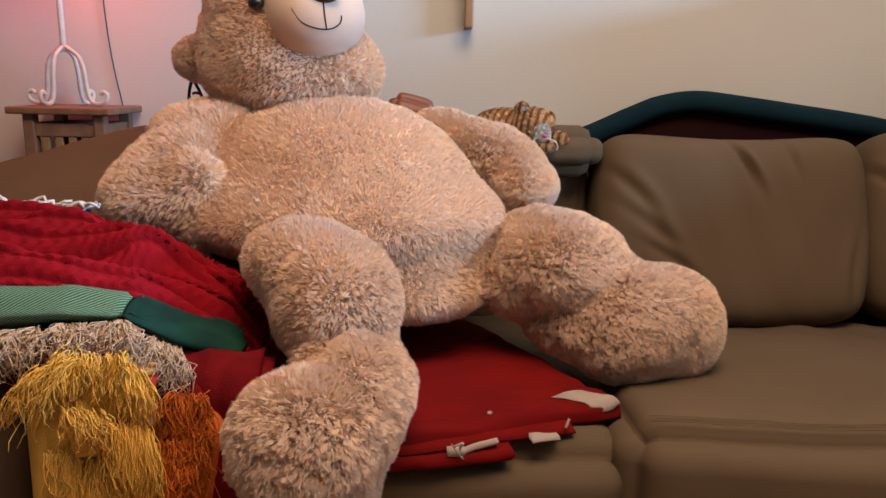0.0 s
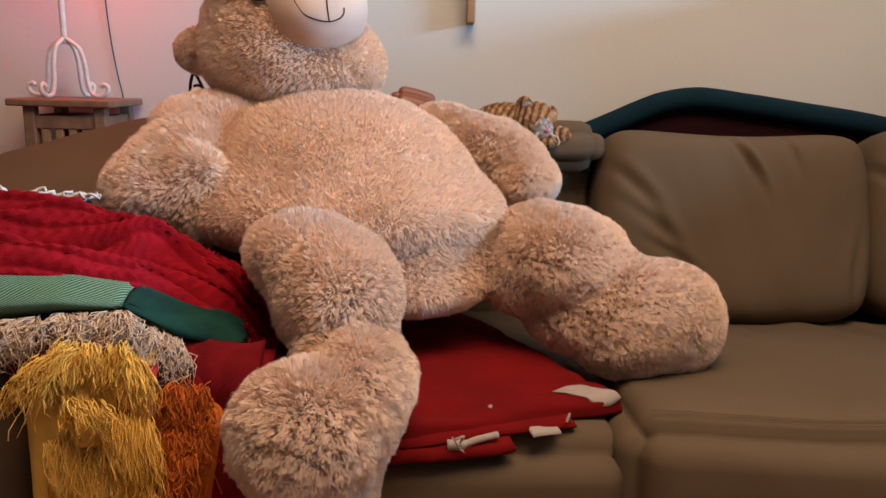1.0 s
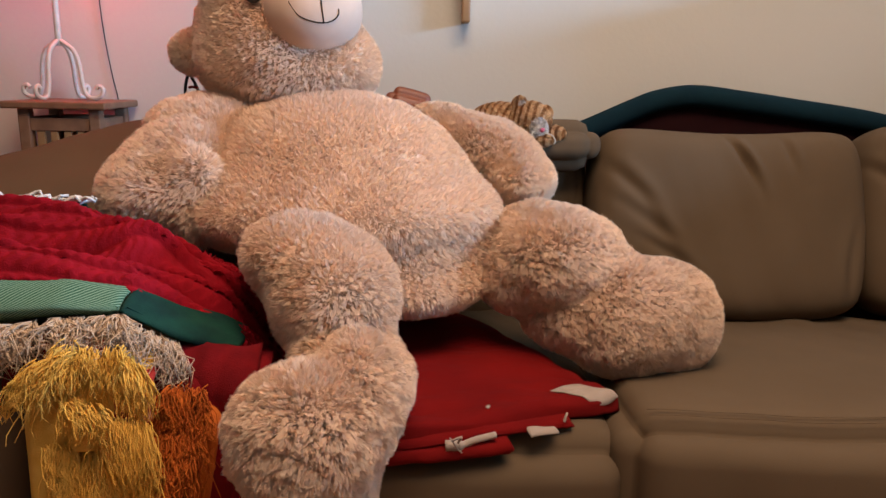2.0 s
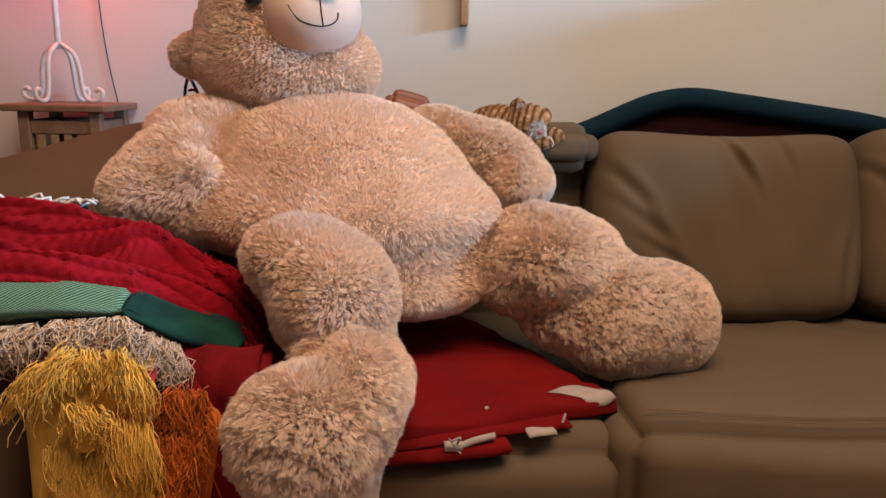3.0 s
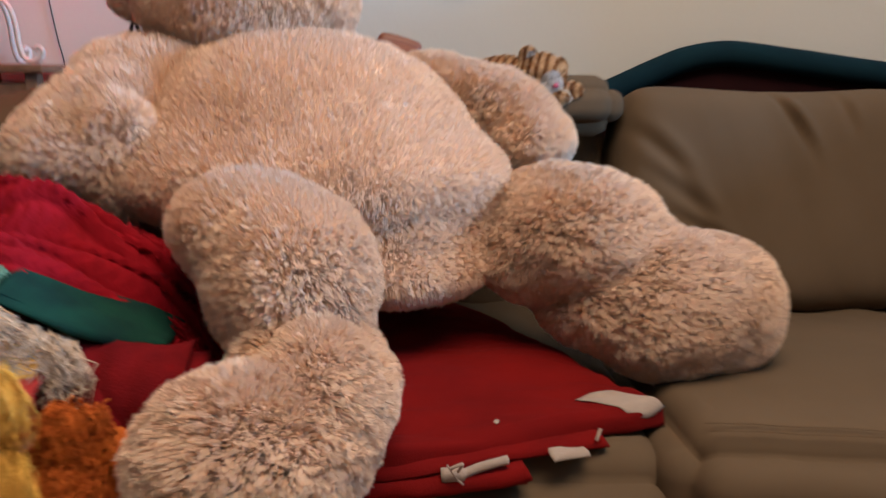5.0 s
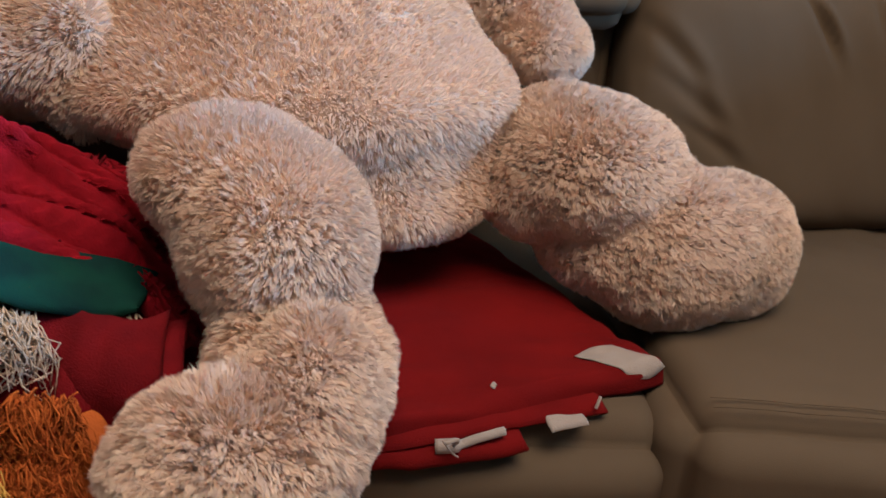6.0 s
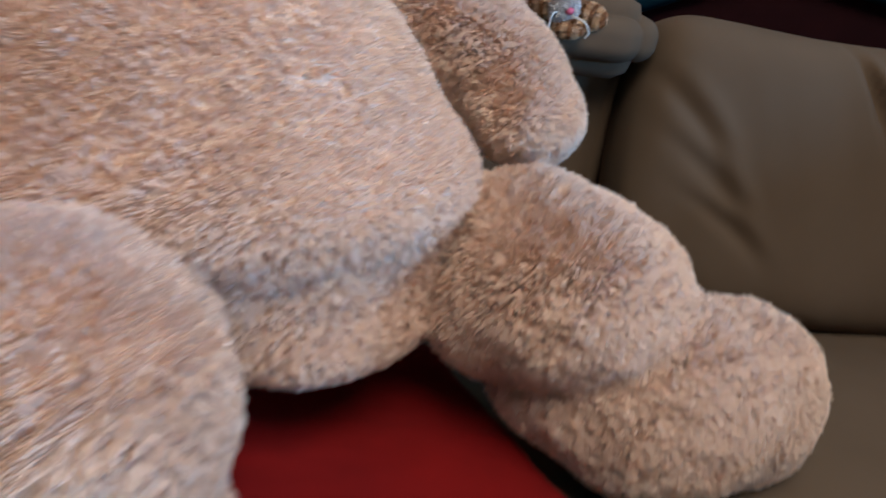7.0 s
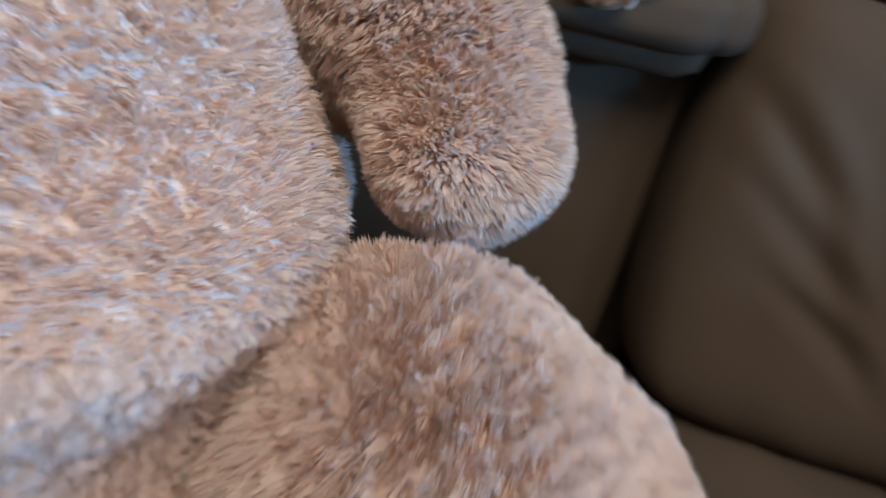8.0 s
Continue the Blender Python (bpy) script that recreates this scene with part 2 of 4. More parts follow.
def _rod(ob, p, radius, mat, sides, name):
    me = ob.data
    bpy.data.objects.remove(ob)
    bpy.data.meshes.remove(me)
    tan = np.gradient(p, axis=0)
    tan /= np.maximum(np.linalg.norm(tan, axis=1, keepdims=True), 1e-9)
    a, rings = None, []
    for i, t in enumerate(tan):
        a = np.cross(t, [0.3, 0.2, 1.0]) if a is None else a - t * (a @ t)
        a = a / max(np.linalg.norm(a), 1e-9)
        b = np.cross(t, a)
        r = radius[min(i, len(radius) - 1)] if isinstance(radius, (list, np.ndarray)) else radius
        rings.append([p[i] + r * (a * math.cos(k) + b * math.sin(k)) for k in np.arange(sides) * 2 * math.pi / sides])
    verts = np.array(rings).reshape(-1, 3)
    faces = [[i * sides + k, i * sides + (k + 1) % sides, (i + 1) * sides + (k + 1) % sides, (i + 1) * sides + k] for i in range(len(p) - 1) for k in range(sides)]
    faces += [list(range(sides))[::-1], [(len(p) - 1) * sides + k for k in range(sides)]]
    return mesh_object(name, verts, faces, mat)


def block(name, lo, hi, mat, bevel=0.003):
    """A box between two corners with eased edges."""
    bm = bmesh.new()
    bmesh.ops.create_cube(bm, size=1)
    lo, hi = Vector(lo), Vector(hi)
    for v in bm.verts:
        v.co = Vector(((v.co.x + 0.5) * (hi.x - lo.x) + lo.x, (v.co.y + 0.5) * (hi.y - lo.y) + lo.y, (v.co.z + 0.5) * (hi.z - lo.z) + lo.z))
    if bevel:
        bmesh.ops.bevel(bm, geom=bm.edges[:], offset=bevel, segments=2, affect="EDGES", profile=0.5)
    me = bpy.data.meshes.new(name)
    bm.to_mesh(me)
    bm.free()
    me.materials.append(mat)
    return new(name, me)


# ---- plush ----
def ellipsoid(c, r):
    c, r = np.array(c), np.array(r)

    def f(p):
        q = p - c
        k0 = np.linalg.norm(q / r, axis=-1)
        k1 = np.linalg.norm(q / r ** 2, axis=-1)
        return k0 * (k0 - 1) / np.maximum(k1, 1e-9)
    return f


def limb(a, b, ra, rb):
    a, b = np.array(a), np.array(b)

    def f(p):
        t = np.clip(((p - a) @ (b - a)) / ((b - a) @ (b - a)), 0, 1)
        return np.linalg.norm(p - a - t[..., None] * (b - a), axis=-1) - (ra + (rb - ra) * t)
    return f


def blend(fs, k):
    def f(p):
        d = fs[0](p)
        for g in fs[1:]:
            e = g(p)
            h = np.clip(0.5 + 0.5 * (e - d) / k, 0, 1)
            d = e * (1 - h) + d * h - k * h * (1 - h)
        return d
    return f


def star(centre, field, reach, n, lumps=0.0, seed=0):
    """The outermost skin of a field, seen from a centre inside it."""
    p, faces = cube_grid(n)
    p = np.tan(p * math.pi / 4)
    d = p / np.linalg.norm(p, axis=1, keepdims=True)
    c = np.array(centre)
    ts = np.linspace(reach, 0, 90)
    vals = np.stack([field(c + d * t) for t in ts])
    first = np.argmax(vals < 0, axis=0)
    hi, lo = ts[np.maximum(first - 1, 0)], ts[first]
    for _ in range(18):
        mid = (hi + lo) / 2
        inside = field(c + d * mid[:, None]) < 0
        lo, hi = np.where(inside, mid, lo), np.where(inside, hi, mid)
    v = c + d * lo[:, None]
    if lumps:
        v = v + d * (lumps * wobble(v, 22, seed))[:, None]
    return v, faces


def point_normals(v, tri):
    fn = np.cross(v[tri[:, 1]] - v[tri[:, 0]], v[tri[:, 2]] - v[tri[:, 0]])
    ids = tri.T.ravel()
    vn = np.stack([np.bincount(ids, np.tile(fn[:, k], 3), minlength=len(v)) for k in range(3)], 1)
    return vn / np.maximum(np.linalg.norm(vn, axis=1, keepdims=True), 1e-12), fn


def stuffed(v, q, rounds):
    """Pads out the hollows between the forms, as the filling of a toy does; what bulges stays."""
    tri = np.concatenate([q[:, [0, 1, 2]], q[:, [0, 2, 3]]])
    a, b = q.ravel(), np.roll(q, -1, axis=1).ravel()
    a, b = np.concatenate([a, b]), np.concatenate([b, a])
    count = np.bincount(a, minlength=len(v))[:, None]
    for _ in range(rounds):
        mean = np.stack([np.bincount(a, v[b, k], minlength=len(v)) for k in range(3)], 1) / count
        n, _fn = point_normals(v, tri)
        v = v + n * np.maximum(((mean - v) * n).sum(1, keepdims=True), 0)
    return v


def plush(name, centre, field, reach, n, count, length, flow, width=0.00072, seed=0, bare=None, pile=None, backing=None, fill=0):
    """A furry part: its backing, and locks of pile that stand on the sides that show."""
    rng = np.random.RandomState(seed + 11)
    count, length = int(count * 1.7), length * 0.8
    v, faces = star(centre, field, reach, n)
    q = np.array(faces)
    tri = np.concatenate([q[:, [0, 1, 2]], q[:, [0, 2, 3]]])
    v = stuffed(v, q, fill)
    v = v + point_normals(v, tri)[0] * (0.004 * wobble(v, 22, seed))[:, None]
    vn, fn = point_normals(v, tri)
    area = np.linalg.norm(fn, axis=1)
    show = (fn[:, 1] / np.maximum(area, 1e-12) < 0.45).astype(float)
    pick = rng.choice(len(tri), count, p=area * show / (area * show).sum())
    a, b = rng.rand(count), rng.rand(count)
    over = a + b > 1
    a[over], b[over] = 1 - a[over], 1 - b[over]
    w = np.stack([1 - a - b, a, b], 1)[..., None]
    root = (v[tri[pick]] * w).sum(1)
    nrm = (vn[tri[pick]] * w).sum(1)
    nrm /= np.linalg.norm(nrm, axis=1, keepdims=True)
    if bare is not None:
        keep = ~bare(root, nrm)
        root, nrm = root[keep], nrm[keep]
    m = len(root)
    # the pile lies over in soft swirls and falls in with its neighbours into locks
    drift = np.stack([wobble(root, 34, seed + s, 2) for s in (1, 2, 3)], 1) * 0.24
    lock = np.stack([wobble(root, 480, seed + s, 1) for s in (4, 5, 6)], 1) * 0.38
    way = np.array(flow) * 0.5 + drift + lock + rng.normal(size=(m, 3)) * 0.15
    way -= nrm * (way * nrm).sum(1, keepdims=True)
    size = np.linalg.norm(way, axis=1, keepdims=True)
    way *= np.minimum(1.0, 1.0 / np.maximum(size, 1e-9))
    ln = length * (0.78 + 0.19 * wobble(root, 120, seed + 7, 2) + 0.22 * rng.rand(m))[:, None]
    small = np.linalg.norm(way, axis=1, keepdims=True)
    way = np.where(small < 0.4, way / np.maximum(small, 1e-9) * 0.4, way)
    side = np.cross(way, nrm) + rng.normal(size=(m, 3)) * 0.18
    side /= np.maximum(np.linalg.norm(side, axis=1, keepdims=True), 1e-9)
    wd = width * (0.7 + 0.6 * rng.rand(m))[:, None]
    one = (nrm * 0.9 + way * 0.40)
    two = (nrm * 0.65 + way * 0.80)
    p1 = root + one / np.linalg.norm(one, axis=1, keepdims=True) * ln * 0.55
    p2 = p1 + two / np.linalg.norm(two, axis=1, keepdims=True) * ln * 0.5
    # neighbours close up into tufts that share one tip
    cell = length * 0.30
    grid = np.floor((root + cell * 0.6 * np.stack([wobble(root, 900, seed + i, 1) for i in (21, 22, 23)], 1)) / cell).astype(np.int64)
    _, tuft = np.unique(grid @ np.array([1, 4099, 16785407]), return_inverse=True)
    tuft = tuft.ravel()
    size = np.bincount(tuft)[:, None]
    def shared(a):
        return np.stack([np.bincount(tuft, a[:, i]) for i in range(3)], 1) / size
    lean = shared(p2 - root) + rng.normal(size=(len(size), 3)) * length * 0.15
    tip = (shared(root) + lean)[tuft]
    pull = (0.28 + 0.25 * rng.rand(m))[:, None]
    p2 = p2 + (tip - p2) * pull
    p1 = p1 + (tip - p1) * pull * 0.30
    base = root - nrm * 0.001
    flat = np.cross(side, p2 - base)
    turn = np.sign((flat * nrm).sum(1, keepdims=True) + 1e-12)
    side, flat = side * turn, flat * turn
    blades = np.stack([base - side * wd, base + side * wd, p1 - side * wd * 0.9, p1 + side * wd * 0.9, p2], 1)
    k0 = len(v) + np.arange(m) * 5
    quads = np.stack([k0, k0 + 1, k0 + 3, k0 + 2], 1)
    tips = np.stack([k0 + 2, k0 + 3, k0 + 4], 1)
    verts = np.concatenate([v, blades.reshape(-1, 3)])
    me = bpy.data.meshes.new(name)
    loops = np.concatenate([q.ravel(), quads.ravel(), tips.ravel()]).astype(np.int32)
    sizes = np.concatenate([np.full(len(q) + m, 4), np.full(m, 3)]).astype(np.int32)
    me.vertices.add(len(verts))
    me.vertices.foreach_set("co", verts.astype(np.float32).ravel())
    me.loops.add(len(loops))
    me.loops.foreach_set("vertex_index", loops)
    me.polygons.add(len(sizes))
    me.polygons.foreach_set("loop_start", np.concatenate([[0], np.cumsum(sizes)[:-1]]).astype(np.int32))
    me.materials.append(pile or FUR)
    me.materials.append(backing or SKIN)
    slot = np.zeros(len(sizes), np.int32)
    slot[:len(q)] = 1
    me.polygons.foreach_set("material_index", slot)
    me.polygons.foreach_set("use_smooth", np.ones(len(sizes), bool))
    me.update(calc_edges=True)
    return new(name, me)


# ---- room ----
def structure(ob, label):
    return tagged(ob, label, kind="structure")


structure(block("floor", (-2.4, -2.7, -0.1), (3.4, 2.4, 0.0), FLOOR, 0), "warm brown oak floorboards")
ceiling_mesh = bmesh.new()
# four slabs round an opening made up for the overhead fill lamp
for x0, x1, y0, y1 in ((-2.4, -0.25, -2.7, 2.4), (1.05, 3.4, -2.7, 2.4), (-0.25, 1.05, -2.7, 0.0), (-0.25, 1.05, 1.0, 2.4)):
    bmesh.ops.create_cube(ceiling_mesh, size=1, matrix=Matrix.Translation(((x0 + x1) / 2, (y0 + y1) / 2, 2.55)) @ Matrix.Diagonal((x1 - x0, y1 - y0, 0.1, 1)))
ceiling_data = bpy.data.meshes.new("ceiling")
ceiling_mesh.to_mesh(ceiling_data)
ceiling_mesh.free()
ceiling_data.materials.append(CEILING)
structure(new("ceiling", ceiling_data), "plain unseen ceiling with an opening added for the overhead fill")
structure(block("wall_north", (-2.4, 2.15, 0.0), (3.4, 2.3, 2.5), WALL, 0), "off-white plaster wall behind the sofa")
structure(block("wall_west", (-2.4, -2.5, 0.0), (-2.2, 2.15, 2.5), DIM, 0), "unseen side wall, darkened to cut bounced light")


def wall_with_opening(name, axis, lo, hi, a0, a1, z0, z1, label):
    """One wall of four blocks round an opening that goes through it, along x (0) or y (1)."""
    bm = bmesh.new()
    for u0, u1, v0, v1 in ((lo[axis], a0, 0.0, 2.5), (a1, hi[axis], 0.0, 2.5), (a0, a1, 0.0, z0), (a0, a1, z1, 2.5)):
        p, q = list(lo), list(hi)
        p[axis], q[axis], p[2], q[2] = u0, u1, v0, v1
        m = Matrix.Translation([(a + b) / 2 for a, b in zip(p, q)]) @ Matrix.Diagonal([b - a for a, b in zip(p, q)] + [1])
        bmesh.ops.create_cube(bm, size=1, matrix=m)
    me = bpy.data.meshes.new(name)
    bm.to_mesh(me)
    bm.free()
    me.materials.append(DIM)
    return structure(new(name, me), label)


wall_with_opening("wall_east", 1, (3.2, -2.5, 0.0), (3.4, 2.15, 2.5), -0.2, 1.3, 1.54, 1.78, "unseen side wall with a narrow high window, darkened to cut bounced light")
structure(block("wall_south", (-2.4, -2.7, 0.0), (3.4, -2.5, 2.5), DIM, 0), "unseen wall opposite the sofa, darkened to cut bounced light")
# blockers added out of view to shape where the window light falls
structure(block("light_blocker", (1.50, 1.27, 0.0), (1.60, 2.15, 1.35), WALL, 0), "added unseen blocker that shades the wall from the window")
structure(block("light_blocker_low", (1.50, 0.92, 0.0), (1.60, 1.267, 1.04), WALL, 0), "added unseen low blocker that trims the window light")
structure(block("light_blocker_mid", (1.50, 0.20, 0.0), (1.60, 0.917, 1.16), WALL, 0), "added unseen blocker that keeps window light off the legs")

# ---- sofa ----
sofa = thing("sofa", (0.4, 1.5, 0.0), "olive brown microfibre sofa with loose back pillows", "sofa")


def seat_shape(cx, w, seed, front=0.0):
    def f(q):
        world_q = q + np.array([cx, 0, 0])
        q = q.copy()
        fade = np.clip((q[:, 2] + 0.02) / 0.08, 0, 1)
        rucks = np.clip((q[:, 1] - 0.05) / 0.3, 0, 1)
        q[:, 2] += fade * (0.005 * wobble(world_q, 9, seed, 2) + (0.002 + 0.009 * rucks) * wobble(world_q @ np.array([[1, 0, 0], [0.6, 0.15, 0], [0, 0, 1]]), 42, seed + 3, 2))
        q[:, 1] -= front * (q[:, 0] / w + 0.5) * np.clip(-q[:, 1] / 0.3, 0, 1)
        return q
    return f


def seat_cushion(cx, w, seed, front, cuts, y, z, tilt, stitched):
    f = seat_shape(cx, w, seed, front)
    ob = cushion("seat_cushion", (w, 0.80, 0.21), 0.07, SOFA, (0.0, 0.015, 0.010), cuts, f)
    ob.matrix_world = pose(cx, y, z, tilt)
    put_under(ob, sofa)
    for sy, sz in ((-0.352, 0.1045), (-0.364, 0.1005)) if stitched else ():
        x = np.linspace(-w / 2 + 0.05, w / 2 - 0.05, 60)
        line = f(np.stack([x, np.full(60, sy), np.full(60, sz)], 1))
        seam = _rod(strands("stitching", line[None], 1.0, STITCH), line, 0.0006, STITCH, 5, "stitching")
        seam.matrix_world = pose(cx, y, z, tilt)
        put_under(seam, sofa)


STITCH = material("sofa_thread", (0.125, 0.08, 0.046), None, 0.9, 200, 0)
seat_cushion(-0.085, 0.795, 1, 0.0, 44, 1.445, 0.314, -3, False)
seat_cushion(0.877, 1.235, 2, 0.06, 64, 1.425, 0.334, -6, True)


def back_pillow(cx, w, h, y, z, tilt, turn, seed, dent, creases):
    def f(q):
        x, zz, side = q[:, 0] / (w / 2), q[:, 2] / (h / 2), np.sign(q[:, 1])
        plump = np.sqrt(np.clip(1 - x ** 8, 0, 1) * np.clip(1 - zz ** 8, 0, 1))
        depth = np.where(q[:, 1] < 0, 0.105, 0.06)
        q = np.stack([x * (w / 2) * np.sqrt(1 - 0.13 * zz ** 2), q[:, 1] / 0.075 * (0.012 + depth * plump), zz * (h / 2) * np.sqrt(1 - 0.13 * x ** 2)], 1)
        corner = np.abs(x * zz) ** 7
        q[:, 0] *= 1 - 0.07 * corner
        q[:, 2] *= 1 - 0.12 * corner
        q[:, 2] -= dent * np.clip(1 - x ** 2, 0, 1) ** 1.2 * np.clip(zz, 0, 1)
        q[:, 1] += (0.006 * wobble(q, 10, seed, 2) + 0.003 * wobble(q @ np.array([[1, 0, 0.6], [0, 1, 0], [0.2, 0, 0.3]]), 45, seed + 1, 2)) * np.where(side < 0, 1, 0)
        for ox, oz, a, depth, wide, long in creases:
            px, pz = q[:, 0] - ox, q[:, 2] - oz
            along = px * math.cos(a) + pz * math.sin(a)
            across = -px * math.sin(a) + pz * math.cos(a) + 1.2 * along ** 2
            q[:, 1] += np.where(q[:, 1] < 0, depth * np.exp(-(across / wide) ** 2) * np.exp(-(along / long) ** 2) - 0.5 * depth * np.exp(-((across - 2 * wide) / wide) ** 2) * np.exp(-(along / long) ** 2), 0)
        return q
    ob = cushion("back_pillow", (w, 0.15, h), 0.0005, SOFA, (0.0, 0.0, 0.0), 80, f)
    ob.matrix_world = pose(cx, y, z, tilt, 0, turn)
    return put_under(ob, sofa)


back_pillow(0.670, 0.655, 0.484, 1.828, 0.618, -16, 1, 21, 0.034, ((0.02, 0.13, -1.05, 0.020, 0.008, 0.06), (-0.23, 0.06, -0.85, 0.009, 0.014, 0.09), (-0.19, -0.02, -0.75, 0.010, 0.014, 0.08), (-0.16, -0.08, -0.6, 0.010, 0.012, 0.06), (0.12, 0.15, -1.3, 0.010, 0.008, 0.04), (0.26, -0.10, 1.45, 0.008, 0.012, 0.08)))
back_pillow(1.275, 0.60, 0.484, 1.832, 0.628, -16, -1, 22, 0.012, ((-0.24, 0.08, -0.8, 0.012, 0.012, 0.08), (-0.2, -0.05, -0.9, 0.009, 0.012, 0.06)))


def ripple(seed, amount):
    return lambda q: q + np.stack([0 * q[:, 0], amount * wobble(q, 10, seed), amount * 0.6 * wobble(q, 14, seed + 1)], 1)


put_under(cushion("back_rest", (0.92, 0.16, 0.44), 0.05, SOFA, (0, 0.012, 0.0), 30, ripple(5, 0.003)), sofa).matrix_world = pose(-0.112, 1.885, 0.56, -6)
put_under(cushion("top_roll", (0.95, 0.20, 0.115), 0.052, SOFA, (0.006, 0.01, 0.006), 36, ripple(6, 0.004)), sofa).matrix_world = pose(-0.118, 1.815, 0.795, -4, 0, 2)
put_under(cushion("back_frame", (1.22, 0.10, 0.45), 0.03, SOFA, (0, 0, 0), 24, ripple(7, 0.003)), sofa).matrix_world = pose(0.88, 1.965, 0.50, -4)
put_under(block("base", (-0.48, 1.10, 0.05), (1.49, 2.0, 0.245), SOFA, 0.02), sofa)


def arm_shape(q):
    q = q.copy()
    y = q[:, 1] + 1.43
    top = np.interp(y, [0.95, 1.2, 1.4, 1.58, 1.75, 1.95], [0.605, 0.63, 0.685, 0.755, 0.830, 0.865])
    top = np.minimum(top, 0.855 - 0.37 * np.clip(-0.66 - (q[:, 0] - 0.80), 0, 1)) - 0.03
    lift = np.clip((q[:, 2] + 0.3) / 0.6, 0, 1)
    q[:, 2] += lift * (top - 0.60) + lift * (0.007 * wobble(q + 3, 9, 31, 2) + 0.003 * wobble(q + 3, 34, 32, 2))
    return q


put_under(cushion("arm", (0.62, 0.96, 0.60), 0.09, SOFA, (0.0, 0.010, 0.02), 40, arm_shape), sofa).matrix_world = pose(-0.80, 1.43, 0.32)

# ---- bear ----
bear = thing("teddy_bear", (-0.12, 1.5, 0.46), "giant tan plush teddy bear slumped on the sofa", "teddy bear")
MUZZLE = ((-0.243, 1.485, 1.062), (0.094, 0.108, 0.090))


def bear_part(name, *args, label="", **kw):
    return put_under(plush(name, *args, **kw), bear, label)


bear_part("torso", (-0.16, 1.43, 0.70), blend([ellipsoid((-0.186, 1.403, 0.714), (0.290, 0.200, 0.084)), ellipsoid((-0.201, 1.470, 0.791), (0.219, 0.168, 0.123)), ellipsoid((-0.061, 1.405, 0.592), (0.149, 0.178, 0.052)), ellipsoid((-0.14, 1.60, 0.615), (0.19, 0.15, 0.135))], 0.10), 0.5, 46, 100000, 0.016, (0.25, -0.2, -0.6), seed=1, fill=320)
bear_part("head", (-0.31, 1.58, 1.04), blend([ellipsoid((-0.326, 1.591, 1.074), (0.130, 0.175, 0.186)), ellipsoid((-0.294, 1.542, 0.966), (0.168, 0.122, 0.108))], 0.06), 0.4, 40, 52000, 0.016, (-0.5, -0.2, -0.4), seed=2)
bear_part("ear", (-0.485, 1.66, 1.015), blend([ellipsoid((-0.514, 1.666, 0.987), (0.050, 0.035, 0.042)), ellipsoid((-0.457, 1.655, 1.044), (0.044, 0.035, 0.050))], 0.03), 0.2, 18, 9000, 0.014, (-0.3, 0, -0.3), seed=3)
bear_part("arm", (-0.45, 1.42, 0.79), blend([ellipsoid((-0.423, 1.489, 0.847), (0.124, 0.093, 0.056)), ellipsoid((-0.496, 1.370, 0.742), (0.098, 0.093, 0.072)), ellipsoid((-0.406, 1.296, 0.741), (0.045, 0.022, 0.080)), ellipsoid((-0.448, 1.405, 0.800), (0.100, 0.085, 0.058))], 0.04), 0.4, 34, 40000, 0.018, (-0.4, 0, -0.7), seed=4, fill=250)
bear_part("arm", (0.085, 1.57, 0.812), blend([ellipsoid((-0.017, 1.639, 0.851), (0.046, 0.040, 0.035)), ellipsoid((0.032, 1.596, 0.830), (0.043, 0.046, 0.039)), ellipsoid((0.132, 1.557, 0.795), (0.054, 0.045, 0.043)), ellipsoid((0.159, 1.501, 0.755), (0.054, 0.055, 0.043)), ellipsoid((0.085, 1.575, 0.815), (0.05, 0.042, 0.038)), ellipsoid((0.075, 1.60, 0.765), (0.075, 0.05, 0.06))], 0.05), 0.35, 30, 38000, 0.017, (0.5, 0, -0.6), seed=5, fill=250)
bear_part("leg", (-0.165, 1.10, 0.64), blend([ellipsoid((-0.212, 1.141, 0.689), (0.075, 0.082, 0.056)), ellipsoid((-0.153, 1.100, 0.636), (0.085, 0.097, 0.093)), ellipsoid((-0.122, 1.016, 0.538), (0.080, 0.124, 0.055)), ellipsoid((-0.19, 1.22, 0.645), (0.085, 0.10, 0.06))], 0.035), 0.4, 36, 56000, 0.018, (0.0, -0.4, -0.7), seed=6, fill=12)
bear_part("foot", (-0.15, 0.93, 0.50), blend([ellipsoid((-0.165, 0.896, 0.517), (0.085, 0.071, 0.085)), ellipsoid((-0.155, 0.950, 0.430), (0.069, 0.080, 0.071)), ellipsoid((-0.105, 0.969, 0.539), (0.054, 0.080, 0.086))], 0.035), 0.3, 34, 56000, 0.020, (0, -0.4, -0.8), seed=7, fill=20, bare=lambda p, n: (n[:, 2] < -0.30 + 0.5 * (p[:, 0] + 0.2)) & (p[:, 0] < -0.10) & (p[:, 2] < 0.44))
bear_part("leg", (0.285, 1.33, 0.575), blend([ellipsoid((0.208, 1.340, 0.636), (0.113, 0.100, 0.087)), ellipsoid((0.177, 1.392, 0.642), (0.095, 0.095, 0.085)), ellipsoid((0.394, 1.345, 0.531), (0.104, 0.077, 0.102)), ellipsoid((0.319, 1.300, 0.550), (0.112, 0.083, 0.100)), ellipsoid((0.242, 1.341, 0.541), (0.089, 0.091, 0.059)), ellipsoid((0.135, 1.365, 0.602), (0.066, 0.08, 0.058))], 0.022), 0.5, 48, 110000, 0.018, (0.4, -0.3, -0.7), seed=8, fill=3)
muzzle = put_under(mesh_object("muzzle", *star(MUZZLE[0], ellipsoid(*MUZZLE), 0.3, 24, 0.002, 3), SUEDE), bear, "smooth peach suede muzzle")


